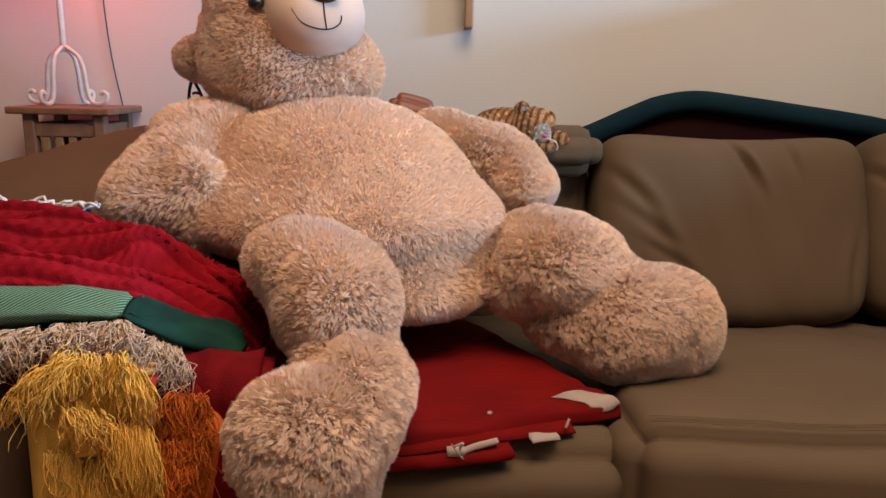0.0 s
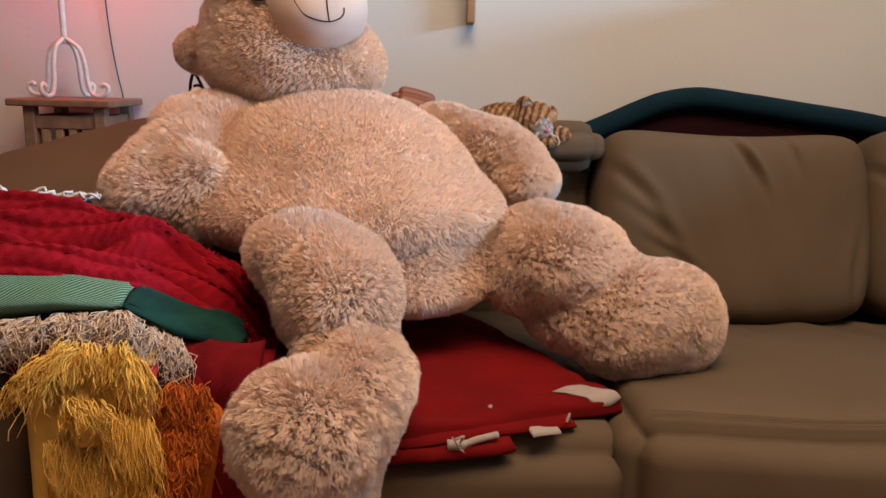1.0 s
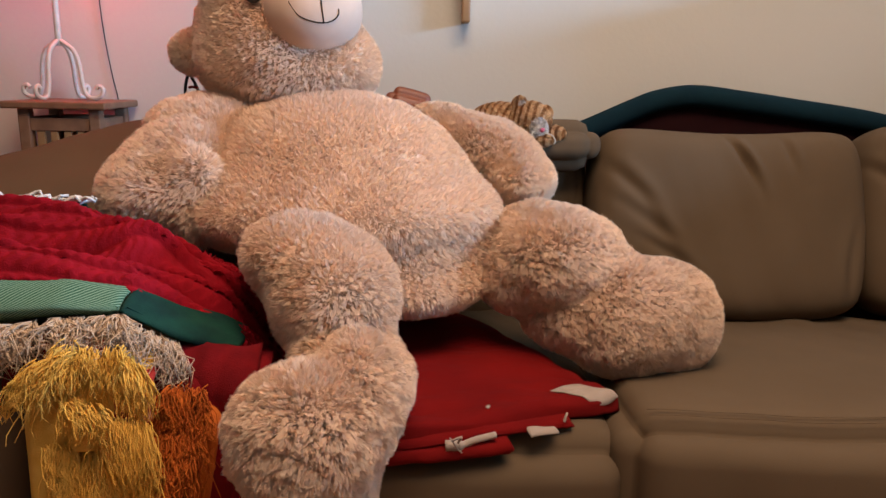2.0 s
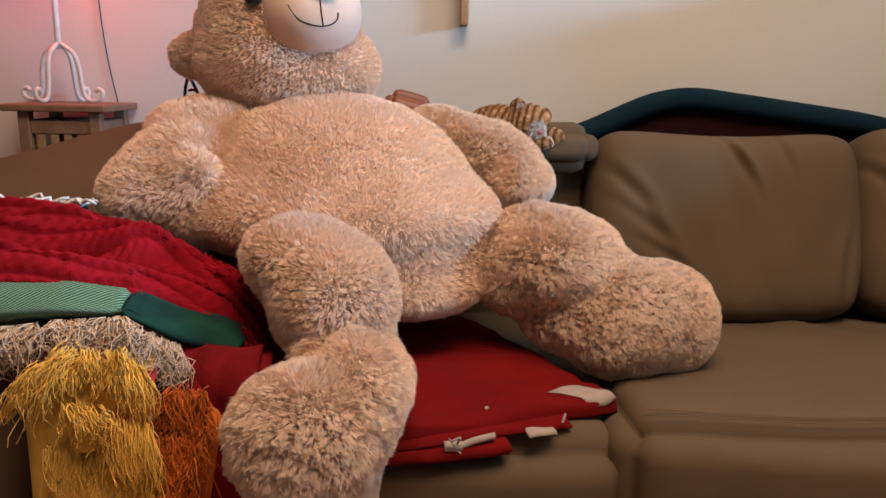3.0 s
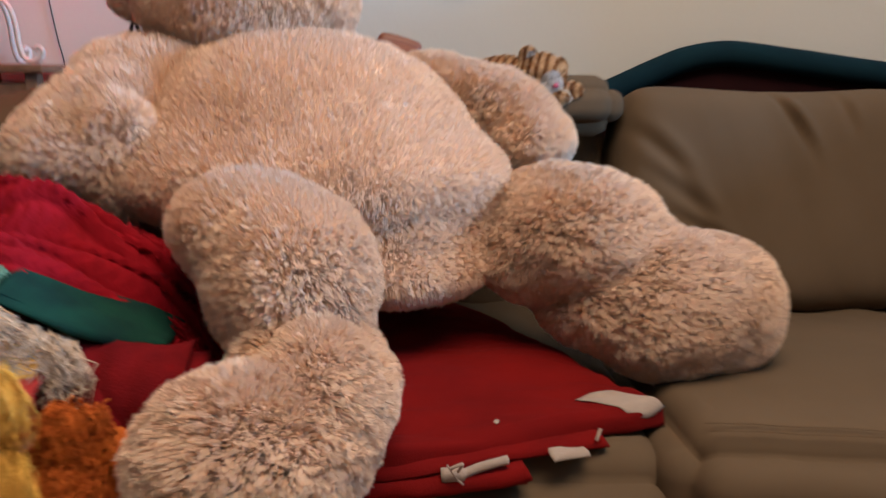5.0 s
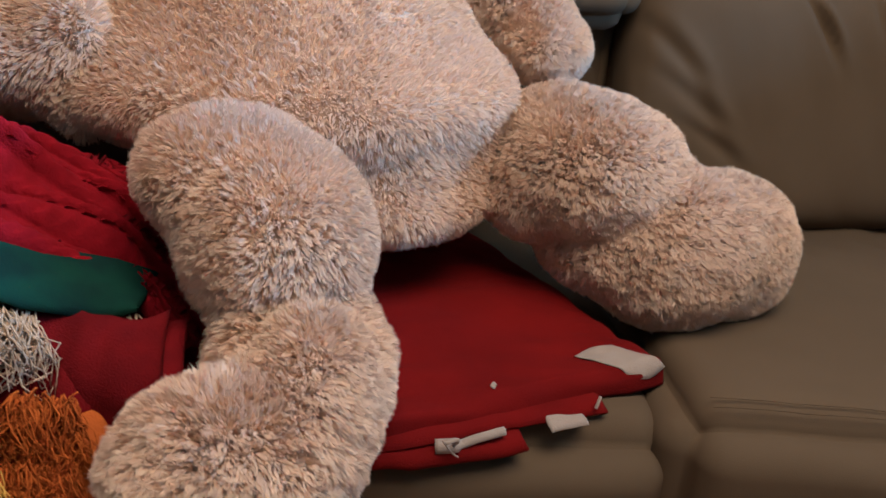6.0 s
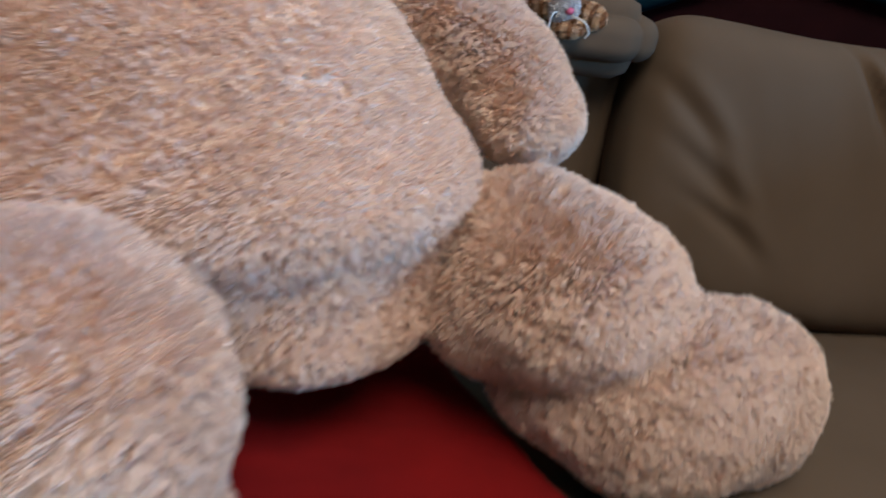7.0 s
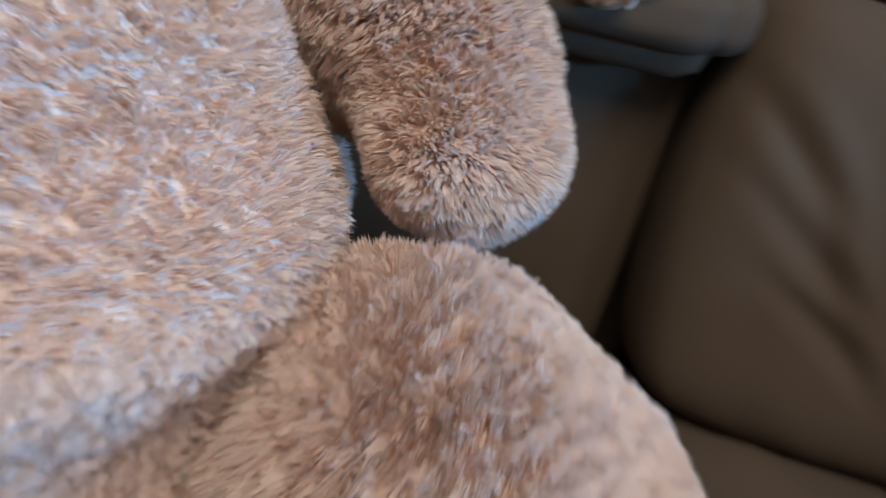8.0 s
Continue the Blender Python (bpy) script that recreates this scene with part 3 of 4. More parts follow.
def on_muzzle(x, z, out=0.0):
    c, r = MUZZLE
    return (x, c[1] - r[1] * math.sqrt(max(0.02, 1 - ((x - c[0]) / r[0]) ** 2 - ((z - c[2]) / r[2]) ** 2)) - out, z)


smile = [(-0.262, 1.067), (-0.258, 1.060), (-0.245, 1.044), (-0.225, 1.036), (-0.205, 1.034), (-0.190, 1.039), (-0.182, 1.048), (-0.181, 1.058)]
put_under(tube("mouth_stitch", [on_muzzle(*p) for p in smile], 0.0011, THREAD, 6), muzzle, "black stitched smile")
put_under(tube("mouth_stitch", [on_muzzle(*p) for p in ((-0.205, 1.034), (-0.207, 1.058), (-0.210, 1.085))], 0.0011, THREAD, 6), muzzle, "black stitched line")
nose_at = on_muzzle(-0.213, 1.098, 0.0)
put_under(mesh_object("nose", *star(nose_at, ellipsoid(nose_at, (0.036, 0.018, 0.022)), 0.1, 14), NOSE), bear, "dark brown velour nose")
for ex, ey, ez in ((-0.328, 1.408, 1.076), (-0.205, 1.440, 1.17)):
    put_under(mesh_object("eye", *star((ex, ey, ez), ellipsoid((ex, ey, ez), (0.014, 0.012, 0.011)), 0.1, 12), BLACK), bear, "glossy black eye")
put_under(mesh_object("paw_pad", *star((-0.19, 0.888, 0.412), ellipsoid((-0.190, 0.888, 0.412), (0.032, 0.02, 0.016)), 0.1, 12), PAD), bear, "dark brown suede paw pad")


# ---- red fleece blanket on the seat ----
def seat_height(y):
    return np.interp(y, [0.99, 1.02, 1.04, 1.06, 1.10, 1.2, 1.8], [0.36, 0.385, 0.410, 0.428, 0.442, 0.446, 0.412])


FRONT = np.array([(-0.36, 1.00), (-0.20, 1.01), (-0.037, 1.035), (0.061, 1.065), (0.193, 1.115), (0.293, 1.155)])


def front_line(x, y):
    """How far a place lies behind the front fold."""
    return y - np.interp(x, FRONT[:, 0], FRONT[:, 1])


def fleece_height(x, y):
    p = np.stack([x, y, 0 * x], -1)
    back = np.clip(front_line(x, y), 0, 1)
    fold = 0.022 * (1 - np.clip(back / 0.022, 0, 1)) ** 2
    deep = 0.010 * np.exp(-((back - 0.055 - 0.02 * wobble(p, 8, 60, 1)) / 0.012) ** 2) * np.clip((0.12 - x) / 0.2, 0, 1)
    return np.maximum(seat_height(y), 0.435) + 0.020 + 0.016 * np.clip((0.22 - x) / 0.3, 0, 1) + 0.024 * np.clip((y - 1.22) / 0.18, 0, 1) - fold - deep + 0.008 * wobble(p * [1, 1.8, 1], 15, 61, 2) + 0.0022 * wobble(p * [0.5, 1.6, 1], 70, 62, 2)


def top_layer(u, v):
    x0 = np.interp(u, np.linspace(0, 1, len(FRONT)), FRONT[:, 0])
    y0 = np.interp(u, np.linspace(0, 1, len(FRONT)), FRONT[:, 1])
    x1, y1 = np.interp(u, [0, 0.6, 1], [-0.40, -0.06, 0.098]), np.interp(u, [0, 0.6, 1], [1.54, 1.54, 1.42])
    w = v ** 1.4
    p = np.stack([u, v, 0 * u], -1)
    x, y = x0 + (x1 - x0) * w, y0 + (y1 - y0) * w
    lip = np.clip((0.06 - v) / 0.06, 0, 1)
    return x, y + 0.004 * lip + 0.003 * wobble(p * 6, 6, 63, 1), fleece_height(x, y) - 0.010 * lip


def under_layer(points, depth, low, seed):
    pts = np.array(points)

    def f(u, v):
        x0 = np.interp(u, np.linspace(0, 1, len(pts)), pts[:, 0])
        y0 = np.interp(u, np.linspace(0, 1, len(pts)), pts[:, 1])
        z0 = np.interp(u, np.linspace(0, 1, len(pts)), pts[:, 2])
        p = np.stack([x0, v, 0 * u], -1)
        return x0 - 0.3 * depth * v, y0 + depth * v + 0.003 * wobble(p, 30, seed), z0 + low * np.sqrt(np.clip(v, 0, 1)) + 0.002 * wobble(p, 40, seed + 1)
    return f


fleece = thing("red_blanket", (0.0, 1.2, 0.46), "folded red fleece blanket with white motifs under the bear", "blanket")
put_under(sheet("top_layer", top_layer, 90, 90, 0.014, RED), fleece)
put_under(sheet("middle_layer", under_layer([(-0.34, 0.99, 0.435), (-0.05, 1.025, 0.440), (0.09, 1.058, 0.446), (0.207, 1.096, 0.444)], 0.10, 0.012, 71), 60, 12, 0.010, RED), fleece)
put_under(sheet("bottom_layer", under_layer([(-0.34, 0.99, 0.425), (-0.06, 1.012, 0.428), (0.04, 1.028, 0.432), (0.113, 1.043, 0.435)], 0.12, 0.010, 73), 60, 14, 0.022, RED), fleece)
put_under(sheet("lining_flap", under_layer([(0.138, 1.058, 0.441), (0.16, 1.066, 0.441), (0.182, 1.076, 0.440)], 0.03, 0.006, 75), 20, 6, 0.005, WHITE), fleece, "pale fleece lining showing at the fold")
put_under(tube("rolled_hem", [(0.012, 1.038, 0.436), (0.035, 1.040, 0.437), (0.055, 1.044, 0.443), (0.085, 1.053, 0.447)], [0.008] * 7 + [0.005] * 14, WHITE, 10), fleece, "pale rolled hem")
put_under(tube("loose_thread", [(0.018, 1.026, 0.455), (0.024, 1.024, 0.447), (0.030, 1.028, 0.436), (0.036, 1.03, 0.430)], 0.0011, WHITE, 5), fleece)
put_under(tube("loose_thread", [(0.022, 1.024, 0.452), (0.034, 1.026, 0.456), (0.030, 1.028, 0.446)], 0.002, WHITE, 5), fleece)
put_under(tube("loose_thread", [(0.195, 1.098, 0.462), (0.192, 1.094, 0.456), (0.190, 1.092, 0.450)], 0.0022, WHITE, 5), fleece)


def motif(corners):
    a, b, c, d = map(np.array, corners)

    def f(u, v):
        uu, vv = u[..., None], v[..., None]
        p = (a * (1 - uu) + b * uu) * (1 - vv) + (d * (1 - uu) + c * uu) * vv
        y = p[..., 1] - 0.012 * np.sin(math.pi * u) * (0.5 - v)
        return p[..., 0], y, fleece_height(p[..., 0], y) + 0.0022
    return f


put_under(sheet("motif", motif(((0.235, 1.142), (0.286, 1.160), (0.228, 1.192), (0.178, 1.170))), 24, 16, 0.002, WHITE), fleece, "white printed motif")
put_under(sheet("motif", motif(((0.072, 1.106), (0.079, 1.104), (0.080, 1.106), (0.074, 1.108))), 6, 5, 0.002, WHITE), fleece, "small white fleck")

# ---- throws over the sofa arm ----
KX = np.linspace(0, 1, 9)
KNIT_FRONT = np.array([(-1.12, 0.99, 0.690), (-0.85, 0.995, 0.688), (-0.577, 1.0, 0.686), (-0.48, 1.0, 0.687), (-0.405, 1.015, 0.674), (-0.353, 1.045, 0.630), (-0.299, 1.09, 0.572), (-0.276, 1.085, 0.538), (-0.255, 1.06, 0.500)])
KNIT_BACK = np.array([(-1.12, 1.27, 0.735), (-0.85, 1.26, 0.732), (-0.70, 1.25, 0.726), (-0.575, 1.25, 0.720), (-0.496, 1.23, 0.697), (-0.42, 1.22, 0.678), (-0.34, 1.24, 0.640), (-0.26, 1.22, 0.585), (-0.18, 1.18, 0.510)])


def between(front, back, u, v):
    f = [np.interp(u, KX, front[:, k]) for k in range(3)]
    b = [np.interp(u, KX, back[:, k]) for k in range(3)]
    return [f[k] + (b[k] - f[k]) * v for k in range(3)]


def knit_form(u, v):
    x, y, z = between(KNIT_FRONT, KNIT_BACK, u, v)
    p = np.stack([u * 4, v, 0 * u], -1)
    sway = v + 0.035 * wobble(p, 5, 41, 1)
    ribs = np.abs(np.sin(sway * math.pi * 9)) ** 0.8
    braid = 0.5 + 0.5 * np.sin(u * 230 + 3.1 * np.floor(sway * 9) + 2.6 * np.sin(sway * math.pi * 18))
    folds = 0.034 * wobble(p * [1.0, 7, 1], 2.4, 44, 2) * np.sin(math.pi * np.clip(v, 0, 1)) ** 0.5
    hem = 0.010 * np.clip(1 - v / 0.06, 0, 1) ** 2
    return x, y - 0.006 * ribs, z + 0.006 * ribs + 0.0038 * braid * ribs + folds + 0.018 * np.sin(math.pi * v) - hem


tagged(sheet("knit_blanket", knit_form, 420, 150, 0.010, KNIT, (1.0, 0.4)), "cable-knit crimson throw draped over the sofa arm", "blanket")

GREEN_X = [-1.12, -0.80, -0.577, -0.48, -0.405, -0.353, -0.305, -0.282]
GREEN_TOP = [0.690, 0.690, 0.686, 0.686, 0.672, 0.636, 0.605, 0.590]
GREEN_LOW = [0.585, 0.600, 0.618, 0.634, 0.636, 0.592, 0.558, 0.556]
GREEN_Y = [0.945, 0.945, 0.95, 0.952, 0.962, 0.99, 1.03, 1.055]


def green_form(x0, x1):
    def f(u, v):
        x = x0 + (x1 - x0) * u
        top, low, y = (np.interp(x, GREEN_X, g) for g in (GREEN_TOP, GREEN_LOW, GREEN_Y))
        p = np.stack([x, v, 0 * x], -1)
        end = np.sqrt(np.clip((-0.278 - x) / 0.03, 0.02, 1))
        mid, half = (top + low) / 2, (top - low) / 2 * end
        ang = math.pi * (v - 0.5)
        bulge = 0.5 + 0.5 * np.abs(np.cos(ang)) ** 0.7
        return x, y + 0.075 - 0.075 * np.cos(ang) * bulge + 0.004 * wobble(p * [1, 0.3, 1], 12, 51, 2), mid + half * np.sin(ang) + 0.003 * wobble(p, 14, 52, 2)
    return f


green = thing("green_blanket", (-0.5, 1.0, 0.61), "folded green plaid wool blanket on the sofa arm", "blanket")
put_under(sheet("pale_panel", green_form(-1.12, -0.408), 80, 30, 0.010, GREEN, (0.71, 0.16)), green, "pale green twill check")
put_under(sheet("dark_panel", green_form(-0.404, -0.279), 50, 30, 0.010, DARKGREEN, (0.125, 0.16)), green, "dark bottle green check")


def curls(n, seed, start, length, fall, spread, curl, points=7):
    """Limp yarns from start(k), which gives roots and outward ways, hanging with curls."""
    rng = np.random.RandomState(seed)
    roots, ways = start(rng, n)
    t = np.linspace(0, 1, points)[None, :, None]
    ln = length * rng.uniform(0.6, 1.15, (n, 1, 1))
    out = ways[:, None, :] * (t - 0.45 * t ** 2) * spread
    down = np.array([0, 0, -1.0]) * (t ** 1.4) * fall
    ph, fq = rng.uniform(0, 6.28, (n, 1, 3)), rng.uniform(4, 9, (n, 1, 3))
    wave = np.sin(t * fq + ph) * curl * t
    return roots[:, None, :] + ln * (out + down + wave)


def green_edge(rng, n):
    x = rng.uniform(-0.66, -0.28, n)
    knots, which = rng.uniform(-0.66, -0.28, 44), rng.randint(0, 44, n)
    x = knots[which] + rng.normal(size=n) * 0.0028
    swing = rng.normal(size=44)[which]
    y, z = np.interp(x, GREEN_X, GREEN_Y), np.interp(x, GREEN_X, GREEN_LOW)
    roots = np.stack([x, y + 0.012 - 0.012 * rng.rand(n), z + 0.012 * rng.rand(n)], 1)
    ways = np.stack([0.75 * swing + 0.2 * rng.normal(size=n) + (x + 0.45) * 2.5, -0.7 - 0.4 * rng.rand(n), 0.25 * np.abs(swing)], 1)
    return roots, ways


put_under(tagged(strands("fringe", curls(1200, 81, green_edge, 0.058, 0.8, 0.85, 0.26), 0.0010, TAN), kind="stuff"), green, "tan knotted wool fringe")


def back_fringe(rng, n):
    x = rng.uniform(-1.0, -0.60, n)
    x = np.round(x / 0.014) * 0.014 + rng.normal(size=n) * 0.002
    roots = np.stack([x, 1.262 + 0.01 * rng.rand(n), 0.732 + 0.006 * rng.rand(n)], 1)
    return roots, np.stack([0.9 + 0.4 * rng.rand(n), 0.35 * rng.normal(size=n), 0.45 + 0.3 * rng.rand(n)], 1)


put_under(tagged(strands("fringe", curls(75, 82, back_fringe, 0.068, 0.25, 1.0, 0.10), 0.0042, CREAM), kind="stuff"), green, "cream wool fringe behind the knit throw")


def teal_tuft(rng, n):
    x = rng.uniform(-0.635, -0.60, n)
    return np.stack([x, 1.258 + 0.01 * rng.rand(n), 0.725 + 0 * x], 1), np.stack([0.5 + 0.3 * rng.normal(size=n), 0.3 * rng.normal(size=n), 0.7 + 0.3 * rng.rand(n)], 1)


put_under(tagged(strands("tassel", curls(60, 83, teal_tuft, 0.04, 0.4, 1.0, 0.25), 0.0024, DARKGREEN), kind="stuff"), green, "teal green wool tassel")


def hanging(x0, x1, z0, z1, y0, y1, lean, seed, puff=0.01):
    """Cloth that hangs in front of the arm, z0 at its top to z1 at its hem."""
    def f(u, v):
        x = x0 + (x1 - x0) * u + lean * v
        p = np.stack([u * (x1 - x0) * 1.0, v * (z0 - z1), 0 * u], -1)
        folds = puff * wobble(p * [1, 0.25, 1], 60, seed, 2)
        top = 0.045 * np.clip(1 - v / 0.12, 0, 1) ** 2
        return x, y0 + (y1 - y0) * v + folds + top + 0.02 * (2 * u - 1) ** 4, z0 + (z1 - z0) * v + 0.004 * np.sin(math.pi * u) * (1 - v)
    return f


wine = thing("wine_blanket", (-0.4, 0.97, 0.45), "wine red woven blanket hanging over the arm front", "blanket")
put_under(sheet("cloth", hanging(-0.53, -0.245, 0.585, 0.16, 0.975, 0.985, 0.0, 91, 0.016), 60, 60, 0.010, WINE), wine)
put_under(sheet("side_fold", hanging(-0.335, -0.235, 0.565, 0.16, 0.985, 0.985, 0.03, 92, 0.018), 40, 50, 0.012, WINE), wine)


def wine_edge(rng, n):
    x = rng.uniform(-0.545, -0.49, n)
    return np.stack([x, 0.955 + 0.01 * rng.rand(n), 0.592 - 0.3 * (-0.5 - x) + 0 * x], 1), np.stack([-0.5 + 0.3 * rng.normal(size=n), -0.35 + 0 * x, 0 * x], 1)


put_under(tagged(strands("fringe", curls(150, 93, wine_edge, 0.045, 0.8, 0.6, 0.10), 0.0015, WINE), kind="stuff"), wine, "wine red fringe")
put_under(sheet("woven_patch", hanging(-0.505, -0.405, 0.622, 0.575, 0.950, 0.938, -0.004, 94, 0.002), 24, 14, 0.004, LATTICE, (0.10, 0.05)), wine, "peach and red open lattice weave")

scarf = thing("yellow_scarf", (-0.43, 0.94, 0.45), "mustard yellow fringed wool scarf hanging over the arm", "scarf")
put_under(sheet("cloth", hanging(-0.488, -0.372, 0.602, 0.18, 0.935, 0.930, -0.004, 101, 0.012), 60, 70, 0.012, YELLOW), scarf)
put_under(sheet("side_fold", hanging(-0.512, -0.470, 0.555, 0.18, 0.925, 0.915, 0.002, 102, 0.008), 24, 60, 0.014, YELLOW), scarf)
put_under(sheet("loose_flap", hanging(-0.472, -0.432, 0.560, 0.490, 0.914, 0.904, 0.018, 103, 0.006), 16, 20, 0.005, YELLOW), scarf)
put_under(sheet("woven_patch", hanging(-0.405, -0.362, 0.575, 0.520, 0.922, 0.912, 0.002, 104, 0.003), 16, 16, 0.005, LATTICE, (0.05, 0.06)), scarf, "peach and ochre lattice weave")


def row(x0, x1, z0, slope, y, dx, dz=0.0, bunch=0.006):
    def f(rng, n):
        x = rng.uniform(x0, x1, n)
        knots = rng.uniform(x0, x1, 26)
        which = rng.randint(0, 26, n)
        x = np.where(rng.rand(n) < 0.8, knots[which] + rng.normal(size=n) * bunch * 0.35, x)
        z = z0 + slope * (x - x0) + 0.006 * rng.normal(size=n)
        ways = np.stack([dx + 0.45 * rng.normal(size=26)[which] + 0.15 * rng.normal(size=n), -0.45 - 0.35 * rng.rand(n), dz + 0.3 * rng.normal(size=26)[which]], 1)
        return np.stack([x, y - 0.004 * rng.rand(n), z], 1), ways
    return f


for k, (n, r, ln, fall, spread, curl) in enumerate((
        (420, row(-0.475, -0.375, 0.612, -0.05, 0.925, -0.25, 0.1), 0.050, 0.75, 0.8, 0.07),
        (260, row(-0.490, -0.440, 0.592, 0.3, 0.918, -0.95), 0.062, 0.75, 0.9, 0.08),
        (120, row(-0.462, -0.405, 0.548, -0.1, 0.905, 0.7), 0.050, 0.6, 0.9, 0.09),
        (320, row(-0.410, -0.355, 0.528, -0.1, 0.908, 0.05), 0.085, 0.95, 0.35, 0.06),
        (260, row(-0.395, -0.362, 0.600, -0.3, 0.922, 0.3), 0.060, 0.85, 0.6, 0.06),
        (420, row(-0.485, -0.395, 0.490, -0.2, 0.910, 0.1), 0.075, 0.95, 0.35, 0.09),
        (360, row(-0.440, -0.350, 0.440, 0.2, 0.905, 0.1), 0.075, 0.95, 0.35, 0.10))):
    put_under(tagged(strands("fringe", curls(int(n * 1.3), 110 + k, r, ln, fall, spread, curl * 1.4), 0.0009, YELLOW), kind="stuff"), scarf, "mustard yellow yarn fringe")

ember = thing("orange_scarf", (-0.32, 0.94, 0.42), "burnt orange fringed wool scarf beside the yellow one", "scarf")
put_under(sheet("cloth", hanging(-0.338, -0.288, 0.522, 0.20, 0.945, 0.925, -0.055, 121, 0.010), 40, 60, 0.012, ORANGE), ember)
for k, (n, r, ln) in enumerate(((260, row(-0.345, -0.290, 0.553, 0.0, 0.942, -0.1, 0.15), 0.070), (260, row(-0.360, -0.295, 0.495, 0.1, 0.925, 0.1), 0.065), (280, row(-0.390, -0.300, 0.450, 0.2, 0.915, -0.1), 0.07))):
    put_under(tagged(strands("fringe", curls(int(n * 1.3), 131 + k, r, ln, 0.9, 0.5, 0.18), 0.0010, ORANGE), kind="stuff"), ember, "tangled orange yarn fringe")

# ---- plush tiger on the sofa back ----
tiger = thing("toy_tiger", (0.17, 1.78, 0.81), "small striped tan plush tiger lying on the sofa back", "soft toy")


def tiger_part(name, c, r, count, label="", pile=None):
    return put_under(plush(name, c, ellipsoid(c, r), 0.15, 16, count, 0.006, (0.3, -0.2, -0.3), 0.0008, 140 + len(tiger.children), pile=pile or STRIPE, backing=pile or STRIPE), tiger, label)


tiger_part("body", (0.135, 1.80, 0.852), (0.070, 0.05, 0.042), 6000, "tan body with brown stripes")
tiger_part("head", (0.196, 1.755, 0.853), (0.045, 0.040, 0.040), 5000, "striped head")
tiger_part("ear", (0.172, 1.755, 0.893), (0.015, 0.010, 0.015), 900)
tiger_part("ear_lining", (0.176, 1.745, 0.890), (0.010, 0.006, 0.011), 500, "white ear lining", PALEFUR)
tiger_part("ear", (0.228, 1.760, 0.872), (0.014, 0.010, 0.014), 900)
tiger_part("muzzle", (0.212, 1.722, 0.840), (0.018, 0.018, 0.022), 1500, "white muzzle", PALEFUR)
tiger_part("paw", (0.252, 1.745, 0.826), (0.022, 0.02, 0.016), 1500)
tiger_part("paw", (0.222, 1.72, 0.815), (0.02, 0.02, 0.012), 1200)
put_under(mesh_object("nose", *star((0.217, 1.703, 0.838), ellipsoid((0.217, 1.703, 0.838), (0.006, 0.005, 0.005)), 0.05, 8), PINK), tiger, "pink nose")
put_under(tube("whisker", [(0.205, 1.708, 0.834), (0.196, 1.700, 0.832), (0.194, 1.698, 0.816), (0.196, 1.698, 0.806)], 0.0014, CREAM, 6), tiger, "white cord whisker")
put_under(tube("whisker", [(0.220, 1.705, 0.832), (0.238, 1.698, 0.828), (0.246, 1.697, 0.816), (0.243, 1.698, 0.808)], 0.0014, CREAM, 6), tiger, "white cord whisker")

# ---- things against the wall ----
head = thing("arched_headboard", (0.8, 2.08, 0.0), "arched padded headboard, maroon velour with a teal edge", "headboard")
ARCH = [(0.05, 0.60), (0.20, 0.74), (0.316, 0.788), (0.40, 0.822), (0.50, 0.868), (0.57, 0.895), (0.661, 0.908), (0.78, 0.896), (0.92, 0.878), (1.151, 0.845), (1.35, 0.79), (1.46, 0.70)]
put_under(tube("edge_roll", [(x, 2.065, z) for x, z in ARCH], 0.029, TEAL, 14), head, "thick teal velour edge roll")


def head_panel(u, v):
    x = 0.06 + 1.40 * u
    top = np.interp(x, [a[0] for a in ARCH], [a[1] for a in ARCH])
    p = np.stack([x, v, 0 * x], -1)
    return x, 2.075 - 0.012 * np.sin(math.pi * v) + 0.003 * wobble(p, 20, 77), 0.02 + (top - 0.02) * v


put_under(sheet("panel", head_panel, 60, 30, 0.05, MAROON), head, "dark maroon velour panel")

table = thing("side_table", (-0.96, 2.03, 0.0), "small stained wooden side table with slatted sides", "side table")
TX0, TX1, TY0, TY1, TZ = -1.052, -0.848, 1.945, 2.125, 0.868
put_under(block("tabletop", (TX0 - 0.032, TY0 - 0.018, TZ - 0.018), (TX1 + 0.022, TY1 + 0.012, TZ), WOOD, 0.004), table)
for x in (TX0, TX1 - 0.028):
    for y in (TY0, TY1 - 0.028):
        put_under(block("post", (x, y, 0.0), (x + 0.028, y + 0.028, TZ - 0.018), WOOD, 0.003), table)
for z in (0.795, 0.12):
    for y in (TY0 + 0.005, TY1 - 0.021):
        put_under(block("rail", (TX0 + 0.028, y, z), (TX1 - 0.028, y + 0.016, z + 0.032), WOOD, 0.002), table)
    for x in (TX0 + 0.005, TX1 - 0.021):
        put_under(block("rail", (x, TY0 + 0.028, z), (x + 0.016, TY1 - 0.028, z + 0.032), WOOD, 0.002), table)
for k in range(4):
    x = TX0 + 0.040 + k * 0.0335
    put_under(block("slat", (x, TY0 + 0.008, 0.152), (x + 0.019, TY0 + 0.018, 0.795), PALEWOOD, 0.002), table)
    put_under(block("slat", (x, TY1 - 0.018, 0.152), (x + 0.022, TY1 - 0.008, 0.795), PALEWOOD, 0.002), table)
for k in range(3):
    y = TY0 + 0.045 + k * 0.034
    put_under(block("slat", (TX1 - 0.018, y, 0.152), (TX1 - 0.008, y + 0.02, 0.795), PALEWOOD, 0.002), table)
put_under(block("shelf", (TX0 + 0.01, TY0 + 0.02, 0.806), (TX1 - 0.01, TY1 - 0.02, 0.814), WOOD, 0.001), table)

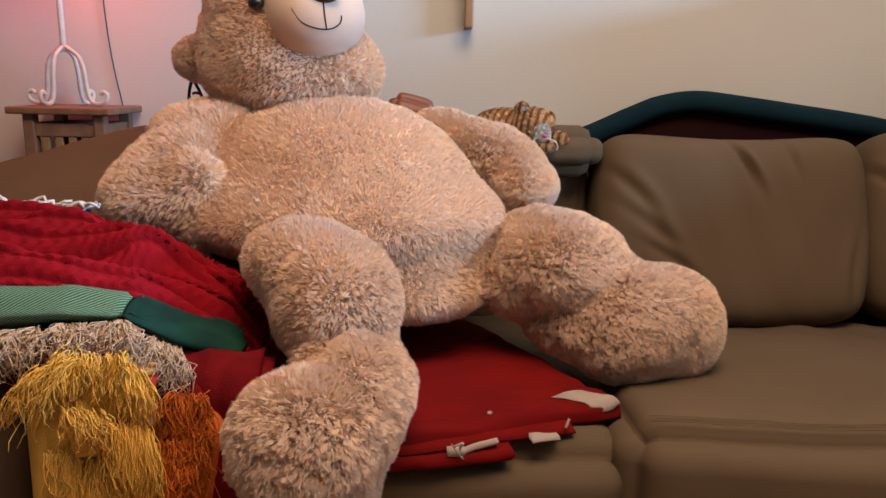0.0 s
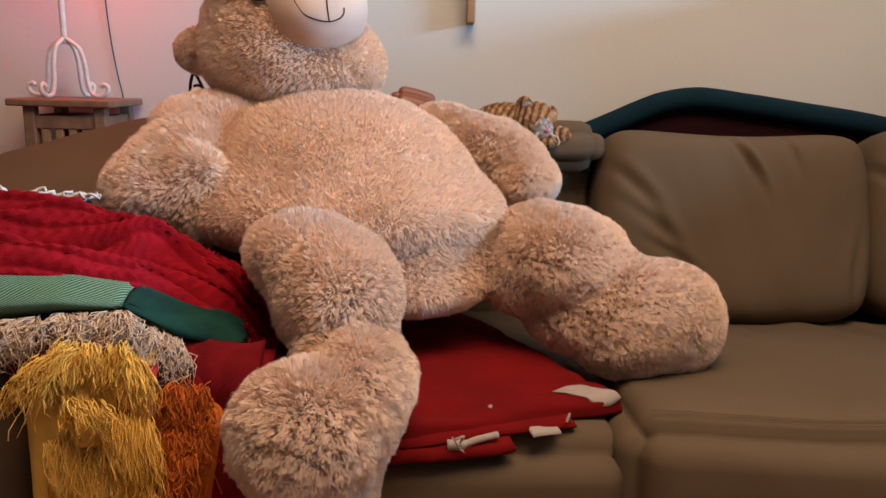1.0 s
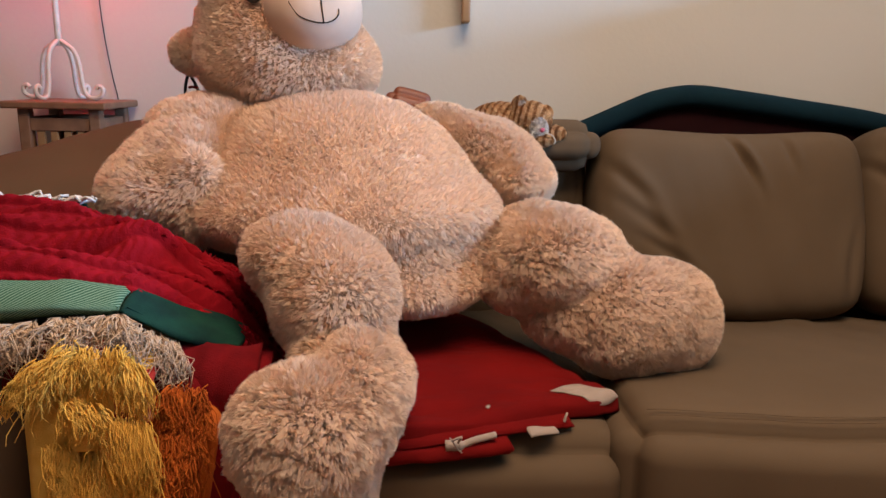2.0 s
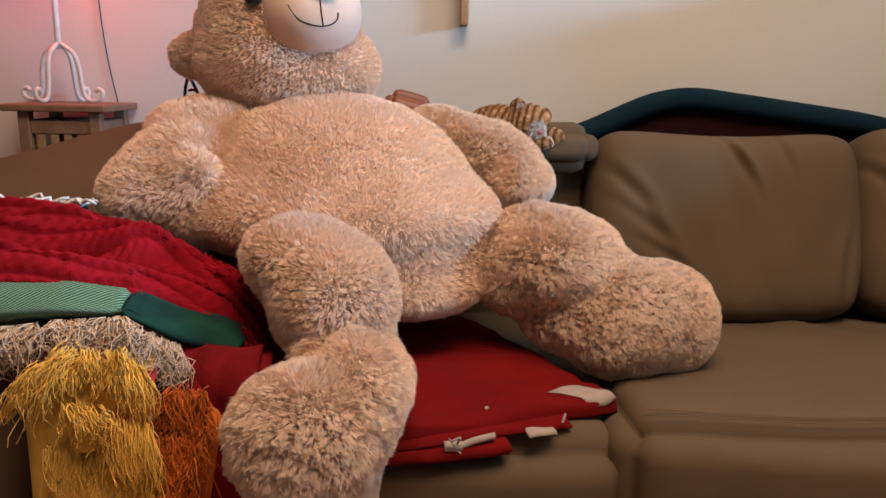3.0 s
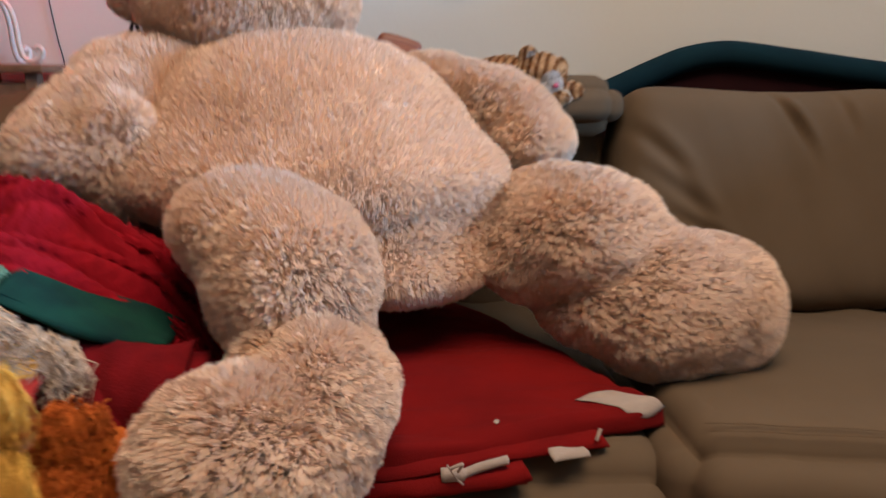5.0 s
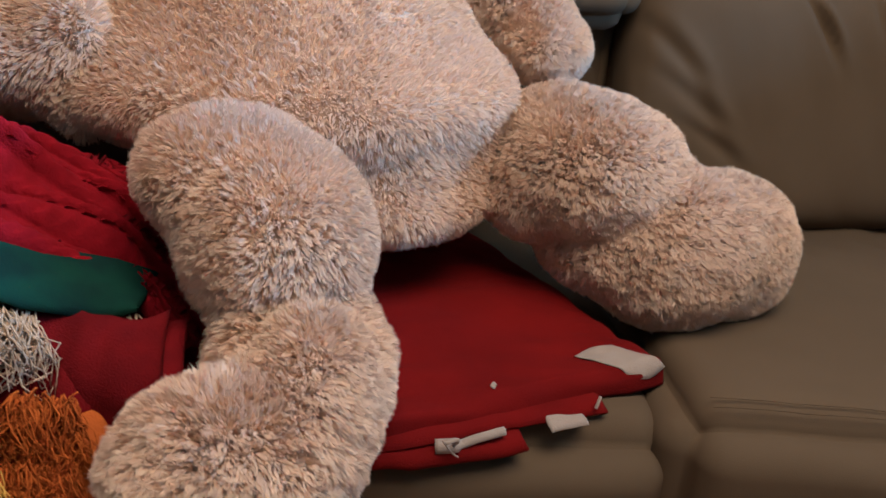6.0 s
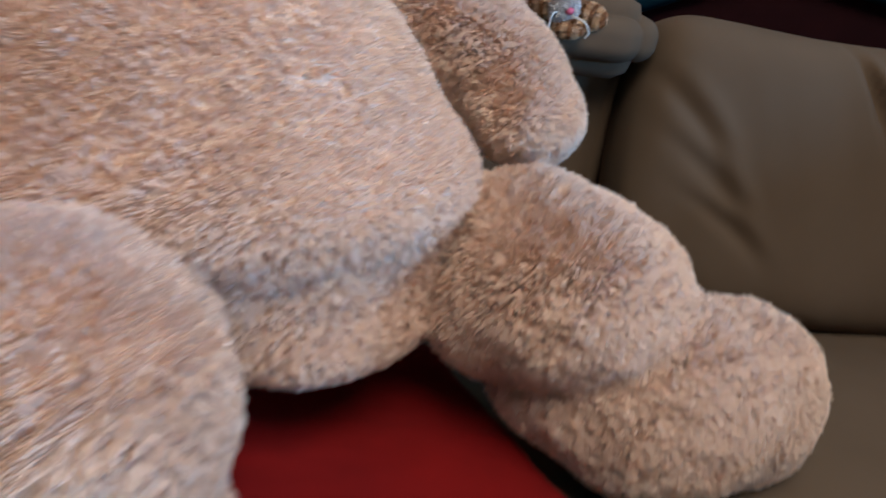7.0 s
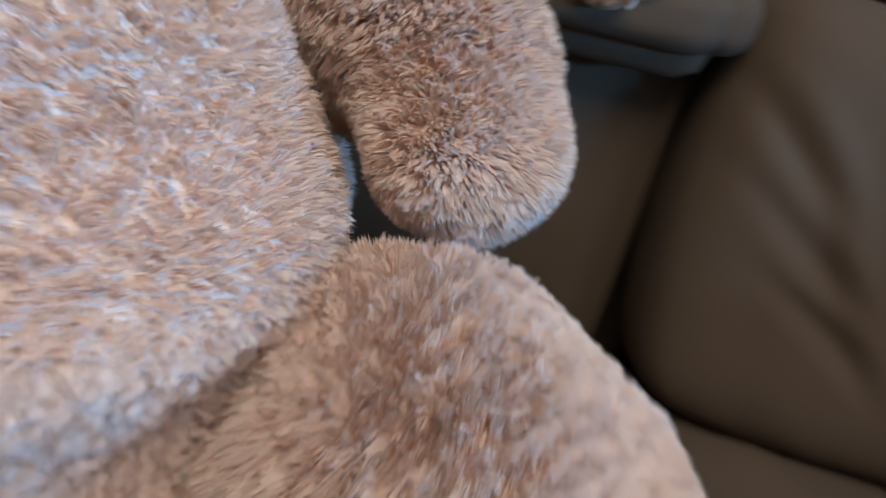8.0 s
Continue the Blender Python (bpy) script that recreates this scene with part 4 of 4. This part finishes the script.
lamp = thing("table_lamp", (-0.962, 2.03, TZ), "white wrought-iron table lamp with scrolled feet and red shade", "table lamp")
LX, LY = -0.974, 2.03
put_under(tube("pole", [(LX, LY, TZ + 0.135), (LX, LY, TZ + 0.3), (LX, LY, TZ + 0.56)], 0.0075, IRON, 12), lamp)
for a in (-0.25, 1.3, 2.9, 4.45):
    prof = [(0.0, 0.150), (0.012, 0.143), (0.034, 0.122), (0.044, 0.085), (0.047, 0.045), (0.055, 0.014), (0.072, 0.0065), (0.090, 0.014), (0.094, 0.030), (0.084, 0.037), (0.078, 0.030)]
    put_under(tube("leg", [(LX + 1.22 * r * math.cos(a), LY + r * math.sin(a) * 0.85, TZ + h) for r, h in prof], 0.0055, IRON, 10, 4), lamp)


def shade_form(u, v):
    r = 0.15 - 0.07 * v
    return LX + r * np.cos(u * 2 * math.pi), LY - 0.04 + r * 0.98 * np.sin(u * 2 * math.pi) * 0.9, TZ + 0.50 + 0.22 * v


put_under(sheet("shade", shade_form, 49, 8, 0.003, SHADE), lamp, "red fabric shade")
tagged(tube("wall_cable", [(-0.925, 2.143, 1.75), (-0.918, 2.143, 1.35), (-0.913, 2.143, 1.15), (-0.905, 2.142, 1.03), (-0.892, 2.141, 0.93), (-0.880, 2.14, 0.86), (-0.87, 2.14, 0.70)], 0.0015, CABLE, 8), "thin black cable hanging down the wall", "cable")
tagged(block("wall_batten", (0.046, 2.085, 1.084), (0.068, 2.15, 1.75), PALEWOOD, 0.004), "narrow brown wooden batten fixed to the wall", "wall hanging")

bag = thing("leather_bag", (-0.09, 1.66, 0.80), "tan brown leather bag tucked behind the bear's shoulder", "bag")
put_under(cushion("flap", (0.105, 0.05, 0.14), 0.024, LEATHER, (0.004, 0.006, 0.004), 16), bag).matrix_world = pose(-0.078, 1.665, 0.848, 0, 14, 10)
loop = thing("headphones", (-0.55, 1.73, 0.88), "black wire headphones hanging beside the bear's neck", "headphones")
put_under(tube("band", [(-0.560, 1.735, 0.86), (-0.562, 1.735, 0.91), (-0.553, 1.735, 0.942), (-0.545, 1.73, 0.935), (-0.532, 1.73, 0.905), (-0.525, 1.73, 0.87)], 0.0035, CABLE, 8), loop)
put_under(tube("yoke", [(-0.552, 1.73, 0.913), (-0.544, 1.728, 0.915), (-0.532, 1.728, 0.912)], 0.003, WINE, 8), loop, "red joint")
